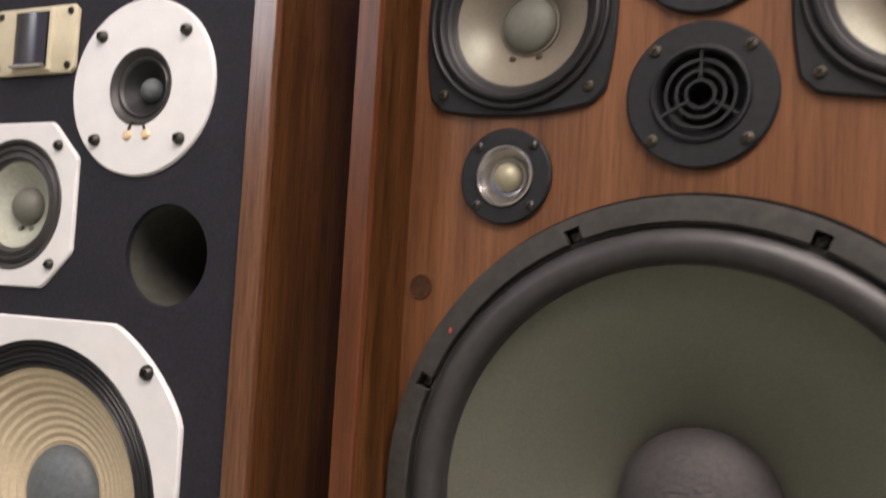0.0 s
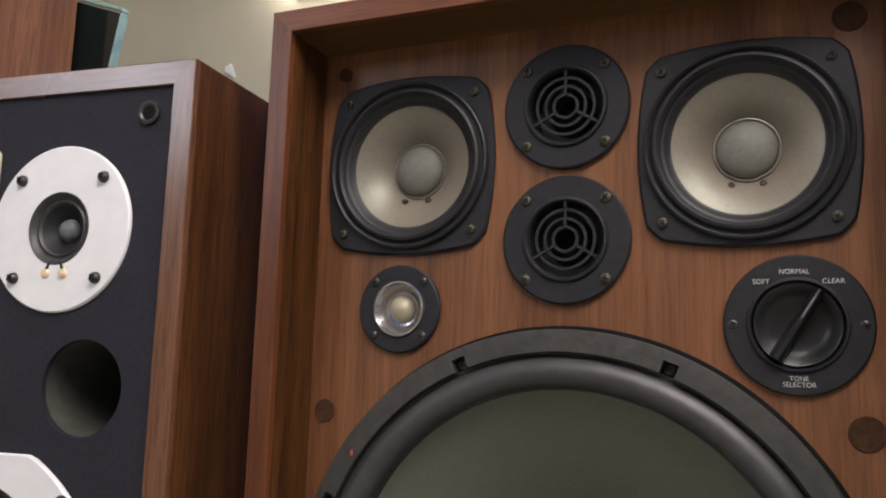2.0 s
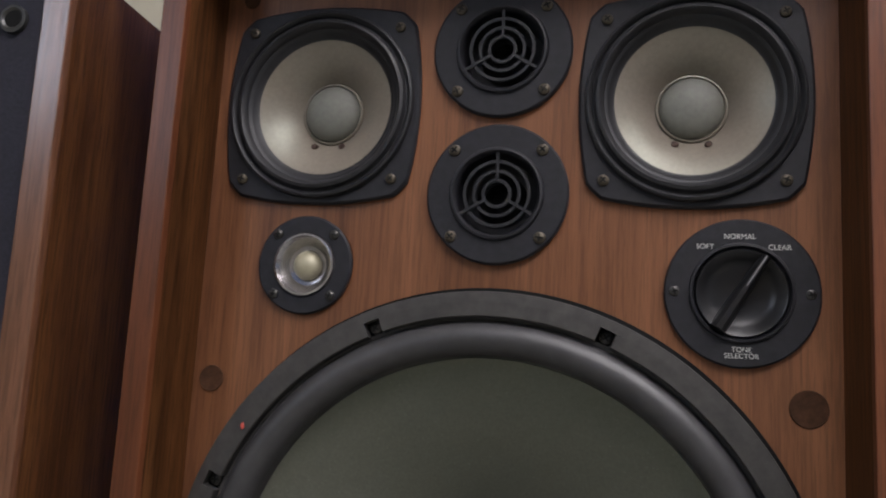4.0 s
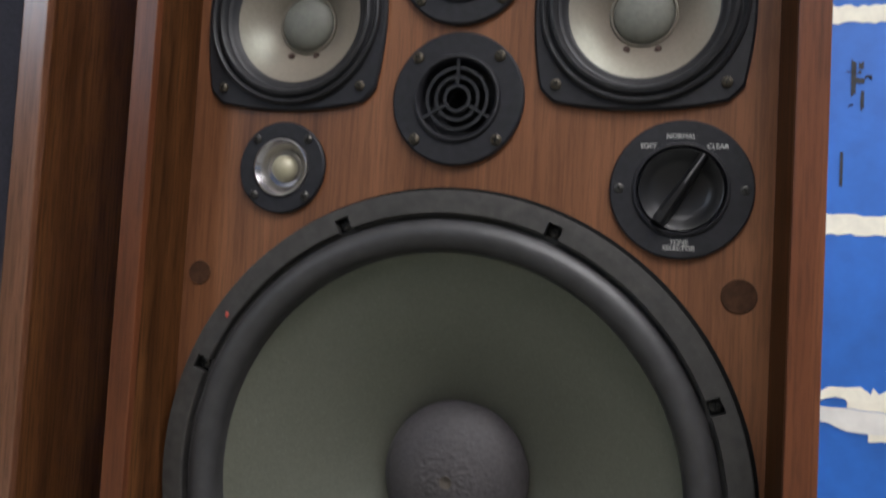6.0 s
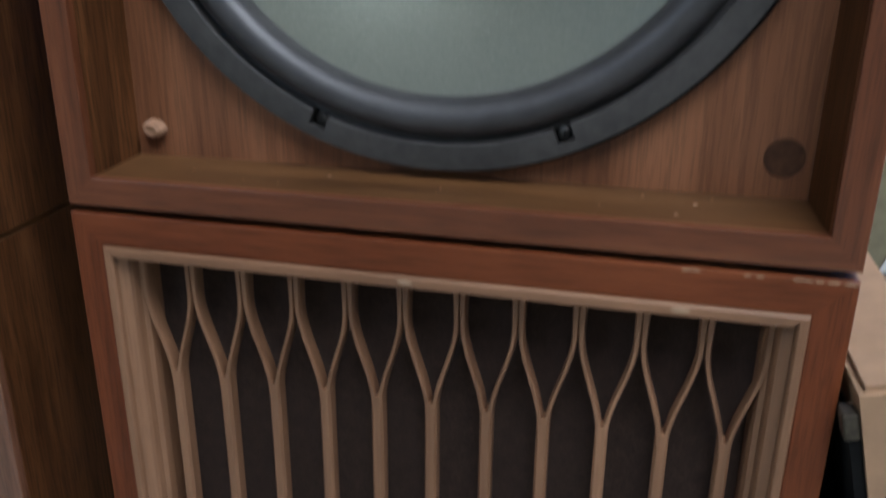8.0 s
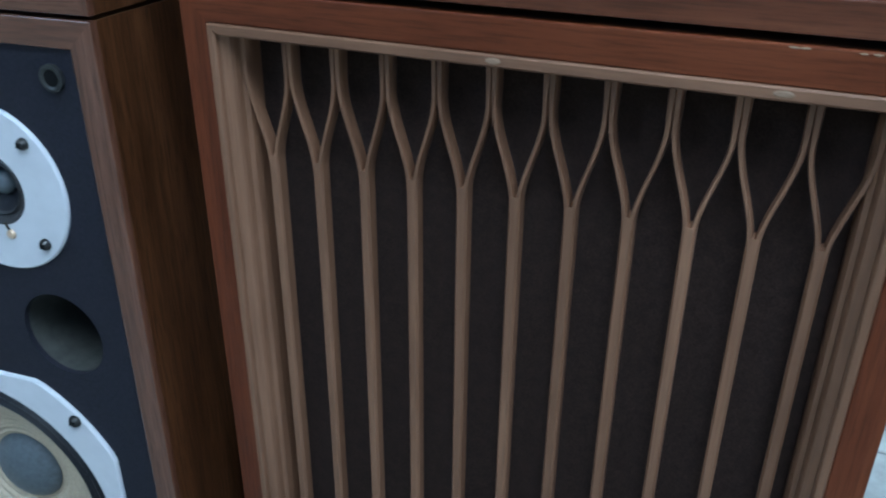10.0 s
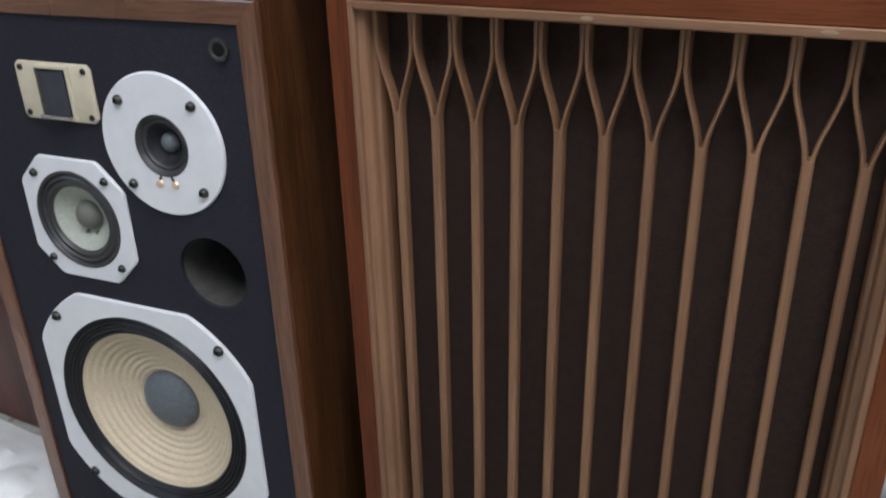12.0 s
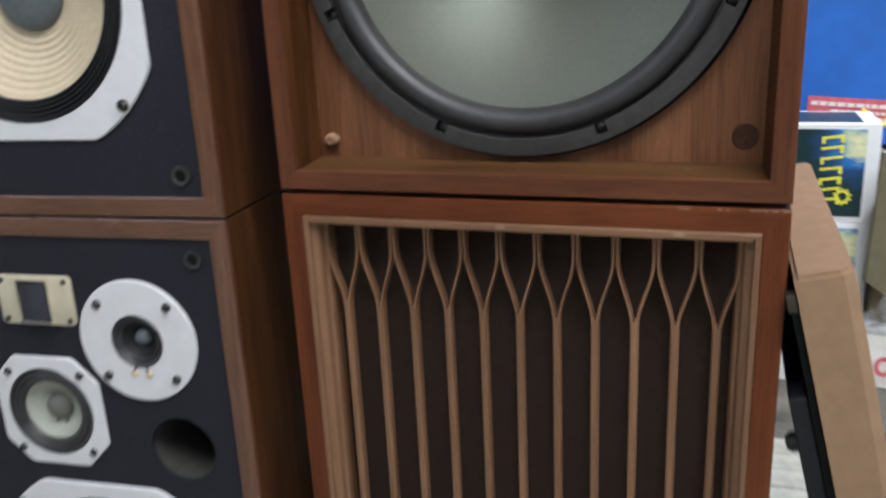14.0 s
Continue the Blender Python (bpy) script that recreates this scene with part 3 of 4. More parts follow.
def large_grille_speaker():
    s = thing("floor_speaker", "large walnut loudspeaker with tan lattice grille", "loudspeaker", "large walnut loudspeakers")
    z0, z1 = Z_FLOOR, 0.635
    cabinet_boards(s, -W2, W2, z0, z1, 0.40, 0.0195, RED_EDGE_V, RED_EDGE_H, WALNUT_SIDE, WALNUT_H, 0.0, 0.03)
    g = part("grille_cloth", box(-0.1978, 0.1978, 0.0270, 0.0295, z0 + 0.0197, z1 - 0.0197), CLOTH_M, s, "dark brown woven cloth")
    # moulded frame: four mitred lengths, a flat lip and a cove running back to the cloth
    xi, zl, zh = 0.1978, z0 + 0.0197, z1 - 0.0197
    steps = ((0.0, 0.0270), (0.0, -0.0010), (0.0010, -0.0022), (0.0046, -0.0022), (0.0056, -0.0010), (0.0060, 0.0024), (0.0068, 0.0030), (0.0112, 0.0052), (0.0124, 0.0074), (0.0134, 0.0120), (0.0160, 0.0136), (0.0176, 0.0180), (0.0182, 0.0270))
    top_steps = ((0.0, 0.0270), (0.0, -0.0010), (0.0012, -0.0022), (0.0080, -0.0022), (0.0096, -0.0010), (0.0104, 0.0040), (0.0116, 0.0120), (0.0130, 0.0270))
    for nm, m in (("frame_side", TAN_V), ("frame_side", TAN_V), ("frame_top", TAN_H), ("frame_bottom", TAN_H)):
        bm = bmesh.new()
        rows = []
        flip = len([o for o in s.children if o.name.startswith("frame_side")])
        prof = top_steps if nm == "frame_top" else steps
        for end in (0, 1):
            row = []
            for d, y in prof:
                if nm == "frame_side":
                    sx = -1 if flip == 0 else 1
                    x, z = sx * (xi - d), (zl + d * 0.72) if end == 0 else (zh - d * 0.72)
                else:
                    z = zh - d * 0.72 if nm == "frame_top" else zl + d * 0.72
                    x = (-xi + d) if end == 0 else (xi - d)
                row.append(bm.verts.new((x, y, z)))
            rows.append(row)
        for j in range(len(prof) - 1):
            bm.faces.new((rows[0][j], rows[0][j + 1], rows[1][j + 1], rows[1][j]))
        bm.faces.new(rows[0])
        bm.faces.new(rows[1][::-1])
        bm.faces.new((rows[0][-1], rows[0][0], rows[1][0], rows[1][-1]))
        part(nm, bm, m, s)
    # lattice: eleven uprights that fork at both ends and meet their neighbours
    zt, zv = zh - 0.0112, 0.5430
    zb, zw = zl + 0.0120, zl + (zh - 0.5430)
    pitch = 0.03345
    y0, y1 = 0.0105, 0.0205
    for j in range(11):
        xv = -0.1670 + pitch * j + 0.0006
        bm = bmesh.new()
        sweep(bm, [(xv, zw + 0.012), (xv, 0.30), (xv, zv - 0.0130)], [0.0073, 0.0073, 0.0073], y0, y1)
        for sg in (-1, 1):
            reach = pitch / 2 - 0.0018
            for za, ze in ((zv, zt), (zw, zb)):
                pts, ws = [], []
                sgn = 1 if ze > za else -1
                for k in range(15):
                    u = k / 14
                    uu = min(1.0, u / 0.74)
                    e = uu * uu * (3 - 2 * uu)
                    pts.append((xv + sg * (0.0018 + (reach - 0.0018) * e), za - sgn * 0.020 + (ze - za + sgn * 0.022) * u))
                    ws.append(0.0034 - 0.0006 * math.sin(math.pi * min(1, u * 1.3)) + 0.0012 * max(0.0, u - 0.75) / 0.25)
                sweep(bm, pts, ws, y0 + 0.0003 + 0.0001 * sg, y1)
        part("lattice_bar", bm, TAN_V, s)
    for x, w in ((-0.0105, 0.0046), (0.1355, 0.0052)):
        c = part("worn_chip", lathe([(0, -0.0003), (0.7, -0.0002), (1.0, 0.0001)], seg=9), WEAR_GLINT, s)
        c.location = (x, -0.0024, zh - 0.0032)
        c.scale = (w, 1, 0.0018)
    rnd = random.Random(21)
    # pale flecks paint white glints along the worn top edge
    for k in range(24):
        c = part("edge_scuff_glint", lathe([(0, -0.0004), (0.7, -0.0003), (1.0, 0.0001)], seg=7), WEAR_GLINT, s)
        c.location = (0.2155 - 0.080 * rnd.random() ** 2.2, 0.0, z1 - 0.0012)
        c.scale = (rnd.uniform(0.0010, 0.0034), 1, rnd.uniform(0.0004, 0.0007))
    return s


# ---------------------------------------------------------------- the four-way loudspeakers with white flanges

LW, LH = 0.360, 0.628


def four_way_speaker():
    """Origin at the lower front right corner; x runs to the left as negative."""
    s = thing("four_way_speaker", "four-way loudspeaker in walnut with white driver flanges", "loudspeaker", "stacked four-way loudspeakers")
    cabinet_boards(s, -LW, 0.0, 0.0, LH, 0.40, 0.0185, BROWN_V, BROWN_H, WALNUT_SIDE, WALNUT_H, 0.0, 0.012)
    T = LH
    px, pz, pr = -0.080, T - 0.243, 0.0355
    yf = 0.0030
    part("baffle", board_with_holes(-LW + 0.0183, -0.0183, 0.0183, T - 0.0183, yf, yf + 0.016,
                                    [(px, pz, pr), (-0.1110, T - 0.1245, 0.0275), (-0.2265, T - 0.2095, 0.0490), (-0.1852, T - 0.4245, 0.1150)]), NAVY, s, "blue-black painted baffle")
    part("port_tube", lathe([(pr - 0.0004, yf + 0.004), (pr - 0.0004, 0.15), (pr - 0.004, 0.16)], px, pz, 48), PORT_M, s, smooth=True)
    # black end disc stands in for the darkness inside the cabinet
    part("port_shade", lathe([(pr, 0.16), (0, 0.162)], px, pz, 32), BLACK_AND_SHADE, s)

    # round white tweeter
    d = part("cone_tweeter", plate(lambda t: 0.0640, 0.0270, 0, 0, -0.0030, 0.0, 72), WHITE_METAL, s, "round white-flanged tweeter", True)
    d.location = (-0.1110, yf, T - 0.1245)
    part("surround", lathe([(0.0285, -0.0026), (0.0275, -0.0036), (0.0258, -0.0028), (0.0240, 0.0004), (0.0225, 0.0010), (0.0208, -0.0004), (0.0192, 0.0014)], seg=56), RUBBER, d, smooth=True)
    part("cone", lathe([(0.0194, 0.0012), (0.0130, 0.0075), (0.0080, 0.0110)], seg=48), BLACK_SATIN, d, smooth=True)
    part("dome", lathe([(0.0090 * math.sin(radians(a)), 0.0105 - 0.0085 * math.cos(radians(a))) for a in range(0, 91, 10)], seg=32), CAP_BLUE, d, smooth=True)
    for sx in (-1, 1):
        for sz in (-1, 1):
            screw(d, sx * 0.0380, -0.0030, sz * 0.0380, 0.0046, 0.0046, DARK_STEEL, 40)
        tab = part("solder_tab", lathe([(0, -0.0022), (0.0030, -0.0018), (0.0040, 0.0)], seg=16), COPPER, d, smooth=True)
        tab.location = (sx * 0.0082, -0.0030, -0.0345)
        q = [(sx * 0.0070, -0.0330), (sx * 0.0040, -0.0255), (sx * 0.0055, -0.0255), (sx * 0.0095, -0.0330)]
        part("lead", prism(q, -0.0040, -0.0024), STEEL, d)

    # ribbon style tweeter in a beige plate
    d = part("horn_plate", prism([(-0.0385, -0.026), (0.0385, -0.026), (0.0425, -0.022), (0.0425, 0.022), (0.0385, 0.026), (-0.0385, 0.026), (-0.0425, 0.022), (-0.0425, -0.022)], -0.0040, 0.0, 0.0012), BEIGE_PLATE, s, "beige rectangular tweeter plate", True)
    d.location = (-0.2175, yf, T - 0.0850)
    part("window_frame", prism([(-0.0200, -0.0245), (0.0200, -0.0245), (0.0200, 0.0245), (-0.0200, 0.0245)], -0.0062, -0.0030, 0.0012), BEIGE_PLATE, d)
    # flat black plate in place of the shaded recess behind the film
    part("window", prism([(-0.0170, -0.0212), (0.0170, -0.0212), (0.0170, 0.0212), (-0.0170, 0.0212)], -0.0066, -0.0050), BLACK_AND_SHADE, d)
    bm = bmesh.new()
    for i in range(9):
        a = radians(-70 + 140 * i / 8)
        for z in (-0.0190, 0.0200):
            bm.verts.new((0.0158 * math.sin(a) / math.sin(radians(70)), -0.0052 - 0.0052 * math.cos(a), z))
    bm.verts.ensure_lookup_table()
    for i in range(8):
        bm.faces.new([bm.verts[k] for k in (2 * i, 2 * i + 1, 2 * i + 3, 2 * i + 2)])
    part("diaphragm", bm, DIAPHRAGM, d, "curved blue-grey diaphragm", True)
    part("lower_lip", prism([(-0.0165, -0.0222), (0.0165, -0.0222), (0.0165, -0.0196), (-0.0165, -0.0196)], -0.0112, -0.0060, 0.0006), CHROME, d, "bright metal lip")
    for sx in (-1, 1):
        for sz in (-1, 1):
            screw(d, sx * 0.0360, -0.0040, sz * 0.0205, 0.0030, 0.0016, DARK_STEEL, 25)

    # mid driver with cut corners
    d = part("mid_driver", plate(octagon(0.0620, 0.0350), 0.0490, 0, 0, -0.0030, 0.0, 96), WHITE_METAL, s, "mid driver in white cut-corner flange", False)
    d.location = (-0.2265, yf, T - 0.2095)
    part("surround", lathe([(0.0500, -0.0026), (0.0490, -0.0040), (0.0470, -0.0036), (0.0452, -0.0010), (0.0436, -0.0024), (0.0418, -0.0034), (0.0400, -0.0010), (0.0380, -0.0018), (0.0362, -0.0024), (0.0344, 0.0006), (0.0328, 0.0012)], seg=64), RUBBER, d, smooth=True)
    part("cone", lathe([(0.0332, 0.0010), (0.0250, 0.0075), (0.0180, 0.0120), (0.0140, 0.0138)], seg=64), CONE_PALE, d, smooth=True)
    part("dome", lathe([(0.0148 * math.sin(radians(a)), 0.0135 - 0.0120 * math.cos(radians(a))) for a in range(0, 91, 9)], seg=40), DOME_GREY, d, smooth=True)
    for a in (-108, -72):
        k = part("terminal", lathe([(0, -0.0016), (0.0018, -0.0012), (0.0024, 0.002)], seg=10), DOME_GREY, d, smooth=True)
        k.location = (0.0185 * math.cos(radians(a)), 0.0112, 0.0185 * math.sin(radians(a)))
    for sx in (-1, 1):
        for sz in (-1, 1):
            screw(d, sx * 0.0425, -0.0030, sz * 0.0440, 0.0042, 0.0036, DARK_STEEL, 15)

    # woofer with a ribbed cream cone
    d = part("woofer", plate(clipped_round(0.1318, 0.1485), 0.1150, 0, 0, -0.0036, 0.0, 128), WHITE_METAL, s, "woofer with ribbed cream cone and white flange", False)
    d.location = (-0.1852, yf, T - 0.4245)
    prof = [(0.1160, -0.0032), (0.1148, -0.0044), (0.1130, -0.0030)]
    for i in range(25):
        u = i / 24
        prof.append((0.1125 - 0.0180 * u, -0.0016 + 0.0030 * u - 0.0022 * (0.5 + 0.5 * math.cos(2 * math.pi * 4.5 * u))))
    part("surround", lathe(prof, seg=96), BLACK_PLASTIC, d, "black pleated surround", True)
    prof = []
    for i in range(60):
        u = i / 59
        r = 0.0950 - (0.0950 - 0.0330) * u
        rib = 0.00075 * math.sin(2 * math.pi * 9.5 * u) if 0.06 < u < 0.93 else 0.0
        prof.append((r, 0.0012 + 0.0285 * u + 0.0045 * math.sin(math.pi * u) + rib))
    part("cone", lathe(prof, seg=96), CONE_CREAM, d, "ribbed cream paper cone", True)
    part("dust_cap", lathe([(0.0350 * math.sin(radians(a)), 0.0290 - 0.0155 * math.cos(radians(a))) for a in range(0, 91, 9)], seg=56), CAP_BLUE, d, smooth=True)
    for sx in (-1, 1):
        for sz in (-1, 1):
            screw(d, sx * 0.1005, -0.0036, sz * 0.1005, 0.0056, 0.0044, DARK_STEEL, 33)

    for x in (-0.0385, -LW + 0.0385):
        for z in (0.0385, T - 0.0385):
            k = part("grille_cup", lathe([(0.0092, 0.0), (0.0090, -0.0030), (0.0072, -0.0034), (0.0050, -0.0020), (0.0046, 0.006), (0, 0.006)], seg=28), CUP_M, s, smooth=True)
            k.location = (x, yf, z)
            # black disc on the unpierced baffle paints the shade of a hole
            part("cup_shade", lathe([(0.0060, -0.0024), (0.0, -0.0024)], seg=20), BLACK_AND_SHADE, k)
    return s


upper_large = large_open_speaker()
lower_large = large_grille_speaker()
YAW = 5.0
lower_four = four_way_speaker()
lower_four.matrix_world = pose(-0.260, -0.0325, Z_FLOOR, 0, 0, YAW)
tagged(lower_four, "four-way walnut loudspeaker with white flanges, standing on the pavement")
upper_four = copy_thing(lower_four, pose(-0.260, -0.0325, 0.619, 0, 0, YAW))
tagged(upper_four, "four-way walnut loudspeaker with white flanges, stacked on another")

# ---------------------------------------------------------------- the place round them

CONCRETE = plain("stained_concrete", (0.31, 0.285, 0.25), 0.85, var=0.45, scale=18, bumpy=0.4, dist=0.003)
PAVER_M = plain("grey_green_paver", (0.34, 0.34, 0.295), 0.8, var=0.24, scale=30, bumpy=0.35, speck=(0.40, 0.40, 0.36), dist=0.002)
JOINT = plain("dark_joint", (0.10, 0.095, 0.085), 0.95, var=0.3, scale=60)
BLUE_M = plain("blue_painted_board", (0.016, 0.120, 0.475), 0.55, var=0.14, scale=14, bumpy=0.12)
BEIGE_WALL = plain("beige_wall_paint", (0.50, 0.46, 0.36), 0.5, var=0.06, scale=6, bumpy=0.05)
CEIL_M = plain("white_ceiling", (0.85, 0.85, 0.82), 0.8, var=0.03, scale=8)
PAPER = plain("torn_cream_paper", (0.78, 0.74, 0.62), 0.8, var=0.10, scale=40, bumpy=0.3)
TAN_BOARD = plain("tan_fabric_board", (0.27, 0.165, 0.092), 0.7, var=0.12, scale=60, bumpy=0.25)
CARD = plain("olive_cardboard", (0.135, 0.118, 0.068), 0.8, var=0.12, scale=40)
# dark brown with the shadow under the flap mixed into the colour
BOX_SHADE = plain("shade_brown_cardboard", (0.10, 0.075, 0.045), 0.85, var=0.15, scale=40)
KRAFT = plain("kraft_cardboard", (0.50, 0.285, 0.125), 0.75, var=0.15, scale=30)
CARTON_W = plain("white_carton", (0.80, 0.81, 0.82), 0.4, var=0.04, scale=40)
CARTON_D = plain("dark_teal_print", (0.012, 0.05, 0.075), 0.35, var=0.6, scale=9)
YELLOW_P = plain("yellow_print", (0.75, 0.72, 0.06), 0.4, var=0.1)
YELLOW_C = plain("yellow_cable_sheath", (0.75, 0.52, 0.05), 0.45, var=0.15)
BLACK_C = plain("black_cable_sheath", (0.06, 0.06, 0.06), 0.6, var=0.2)
PINK_RED = plain("faded_red_print", (0.60, 0.12, 0.14), 0.6, var=0.2, scale=90)
BANNER_W = plain("dirty_white_banner", (0.72, 0.70, 0.66), 0.6, var=0.12, scale=20, bumpy=0.2)
DARK_GAP = plain("dark_slot", (0.02, 0.025, 0.05), 0.8)
STAIN = plain("black_scuff", (0.025, 0.028, 0.035), 0.7, var=0.3)
LIGHT_BLUE = plain("light_blue_tape", (0.03, 0.26, 0.78), 0.3, var=0.1)
PALE_BLUE = plain("pale_print", (0.75, 0.78, 0.9), 0.5, var=0.1)

CARTON_PRINT, n_, l_, b_ = mat("carton_print", 0.35)
tc_ = n_.new("ShaderNodeTexCoord")
mp_ = n_.new("ShaderNodeMapping")
mp_.inputs["Location"].default_value = (-0.055, 0, -0.055)
l_.new(tc_.outputs["Object"], mp_.inputs[0])
ln_ = n_.new("ShaderNodeVectorMath")
ln_.operation = "LENGTH"
l_.new(mp_.outputs[0], ln_.inputs[0])
nz_ = noise_node(n_, l_, 22, (1, 1, 2.2), 3)
ad_ = n_.new("ShaderNodeMath")
ad_.operation = "MULTIPLY_ADD"
ad_.inputs[1].default_value = 0.07
l_.new(nz_.outputs[0], ad_.inputs[0])
l_.new(ln_.outputs["Value"], ad_.inputs[2])
rp_ = ramp(n_, l_, ad_.outputs[0], [(0.040, (0.85, 0.80, 0.45)), (0.055, (0.50, 0.58, 0.40)), (0.070, (0.03, 0.18, 0.50)), (0.088, (0.012, 0.06, 0.18)), (0.115, (0.006, 0.028, 0.035))])
l_.new(rp_.outputs[0], b_.inputs["Base Color"])

FILM = bpy.data.materials.new("clear_plastic_film")
FILM.use_nodes = True
fn, fl = FILM.node_tree.nodes, FILM.node_tree.links
fb = fn["Principled BSDF"]
fb.inputs["Base Color"].default_value = (0.75, 0.77, 0.8, 1)
fb.inputs["Roughness"].default_value = 0.14
fnz = noise_node(fn, fl, 14, (1, 1, 1), 4)
frp = ramp(fn, fl, fnz.outputs[0], [(0.38, (0.06, 0.06, 0.06)), (0.52, (0.22, 0.22, 0.22)), (0.66, (0.72, 0.72, 0.72))])
fl.new(frp.outputs[0], fb.inputs["Alpha"])
bump(fn, fl, fnz.outputs[0], fb, 0.6, 0.02)

LAMP_ON = bpy.data.materials.new("lit_tube")
LAMP_ON.use_nodes = True
LAMP_ON.node_tree.nodes["Principled BSDF"].inputs["Emission Color"].default_value = (1, 0.97, 0.9, 1)
LAMP_ON.node_tree.nodes["Principled BSDF"].inputs["Emission Strength"].default_value = 6.0

YW = 1.115


def structure(name, bm, m, label, cat):
    return tagged(part(name, bm, m), label, cat, kind="structure")


structure("ground", box(-40, 40, -40, 40, -0.30, Z_FLOOR - 0.008), JOINT, "dark jointed ground under the pavers", "ground")
structure("wall_back", box(-0.45, 2.4, YW, YW + 0.12, 0.486, 1.622), BLUE_M, "blue painted board wall with torn paper", "wall")
structure("wall_back_upper", box(-0.45, 2.4, YW, YW + 0.12, 1.630, 2.75), BLUE_M, "blue painted board wall above a dark seam", "wall")
structure("wall_seam", box(-0.45, 2.4, YW + 0.02, YW + 0.11, 1.6222, 1.6298), DARK_GAP, "dark seam between the blue boards", "seam")
structure("wall_slot", box(-0.45, 2.4, YW + 0.025, YW + 0.11, 0.474, 0.4858), DARK_GAP, "dark slot under the blue wall", "seam")
structure("wall_base", box(-0.45, 2.4, YW - 0.02, YW + 0.12, Z_FLOOR - 0.02, 0.4738), CONCRETE, "pale concrete base below the blue wall", "wall")
structure("wall_left", box(-3.0, -0.454, YW + 0.1, YW + 0.22, Z_FLOOR - 0.02, 2.75), BEIGE_WALL, "beige glossy painted wall", "wall")
structure("wall_side", box(-3.12, -3.004, -3.09, YW + 0.22, Z_FLOOR - 0.02, 2.75), BEIGE_WALL, "beige painted wall", "wall")
# unseen ceiling; its right edge is set to block sun from the loudspeakers
structure("ceiling", box(-3.12, 1.25, -2.2, YW + 0.22, 2.754, 2.86), CEIL_M, "unseen white ceiling, sized to shade the loudspeakers", "ceiling")
# unseen awning, added only to block the sun in front of the loudspeakers
structure("awning", box(1.254, 4.2, -2.2, -0.25, 2.762, 2.84), CEIL_M, "unseen awning added to keep the sun off the pavement", "awning")
structure("ledge", box(-0.45, 2.4, 0.90, YW - 0.0204, Z_FLOOR - 0.02, 0.190), CONCRETE, "low stained concrete ledge along the wall", "ledge")

# unseen wall and header, added to frame an opening for the area lamp
structure("wall_front", box(-3.12, 2.4, -3.22, -3.10, Z_FLOOR - 0.02, 2.10), BEIGE_WALL, "unseen plain wall added below the lamp's opening", "wall")
structure("wall_front_header", box(-3.12, 2.4, -3.22, -3.10, 3.50, 3.90), BEIGE_WALL, "unseen plain header added above the lamp's opening", "wall")
# ceiling lamp, and a glowing strip for a bright area
fit_lamp = thing("ceiling_lamp", "white fluorescent ceiling lamp", "lamp")
part("housing", box(-0.15, 1.59, -1.32, -0.38, 2.50, 2.56, 0.006), CEIL_M, fit_lamp)
for yy in (-1.21, -1.03, -0.85, -0.67, -0.49):
    part("tube", prism([(-0.12, 2.478), (1.56, 2.478), (1.56, 2.496), (-0.12, 2.496)], yy - 0.009, yy + 0.009, 0.004), LAMP_ON, fit_lamp)
for xx in (0.05, 0.85):
    part("hanger", box(xx - 0.006, xx + 0.006, -0.856, -0.844, 2.56, 2.754), STEEL, fit_lamp)
# invented batten; its glow stands in for a bright white area of unknown source
wl = thing("white_glow", "invented glowing strip in place of a bright white area", "lamp")
part("tube", prism([(-1.035, 1.945), (-0.20, 1.945), (-0.20, 2.05), (-1.105, 2.05)], 1.15, 1.19, 0.004), LAMP_ON, wl)
part("housing", box(-1.02, -0.19, 1.19, 1.2146, 1.95, 2.06, 0.003), CEIL_M, wl)

# small white shape added to paint a glint on the glossy wall
wh = tagged(part("wall_glint", prism([(-1.222, 1.796), (-1.206, 1.804), (-1.199, 1.786), (-1.190, 1.766), (-1.196, 1.764), (-1.206, 1.776), (-1.224, 1.784)], 1.206, 1.2148, 0.001), CARTON_W), "small white shape in place of a glint on the beige wall", "hook")


def rag(x0, x1, z0, z1, rough, seed, y=YW, thick=0.0012, step=0.010):
    """A strip with torn edges, lying on the wall."""
    rnd = random.Random(seed)
    n = max(3, int((x1 - x0) / step))
    top = [(x0 + (x1 - x0) * i / n, z1 - rough * rnd.random() ** 2) for i in range(n + 1)]
    bot = [(x0 + (x1 - x0) * i / n, z0 + rough * rnd.random() ** 2) for i in range(n + 1)]
    return prism(bot + top[::-1], y - thick, y - 0.0002)


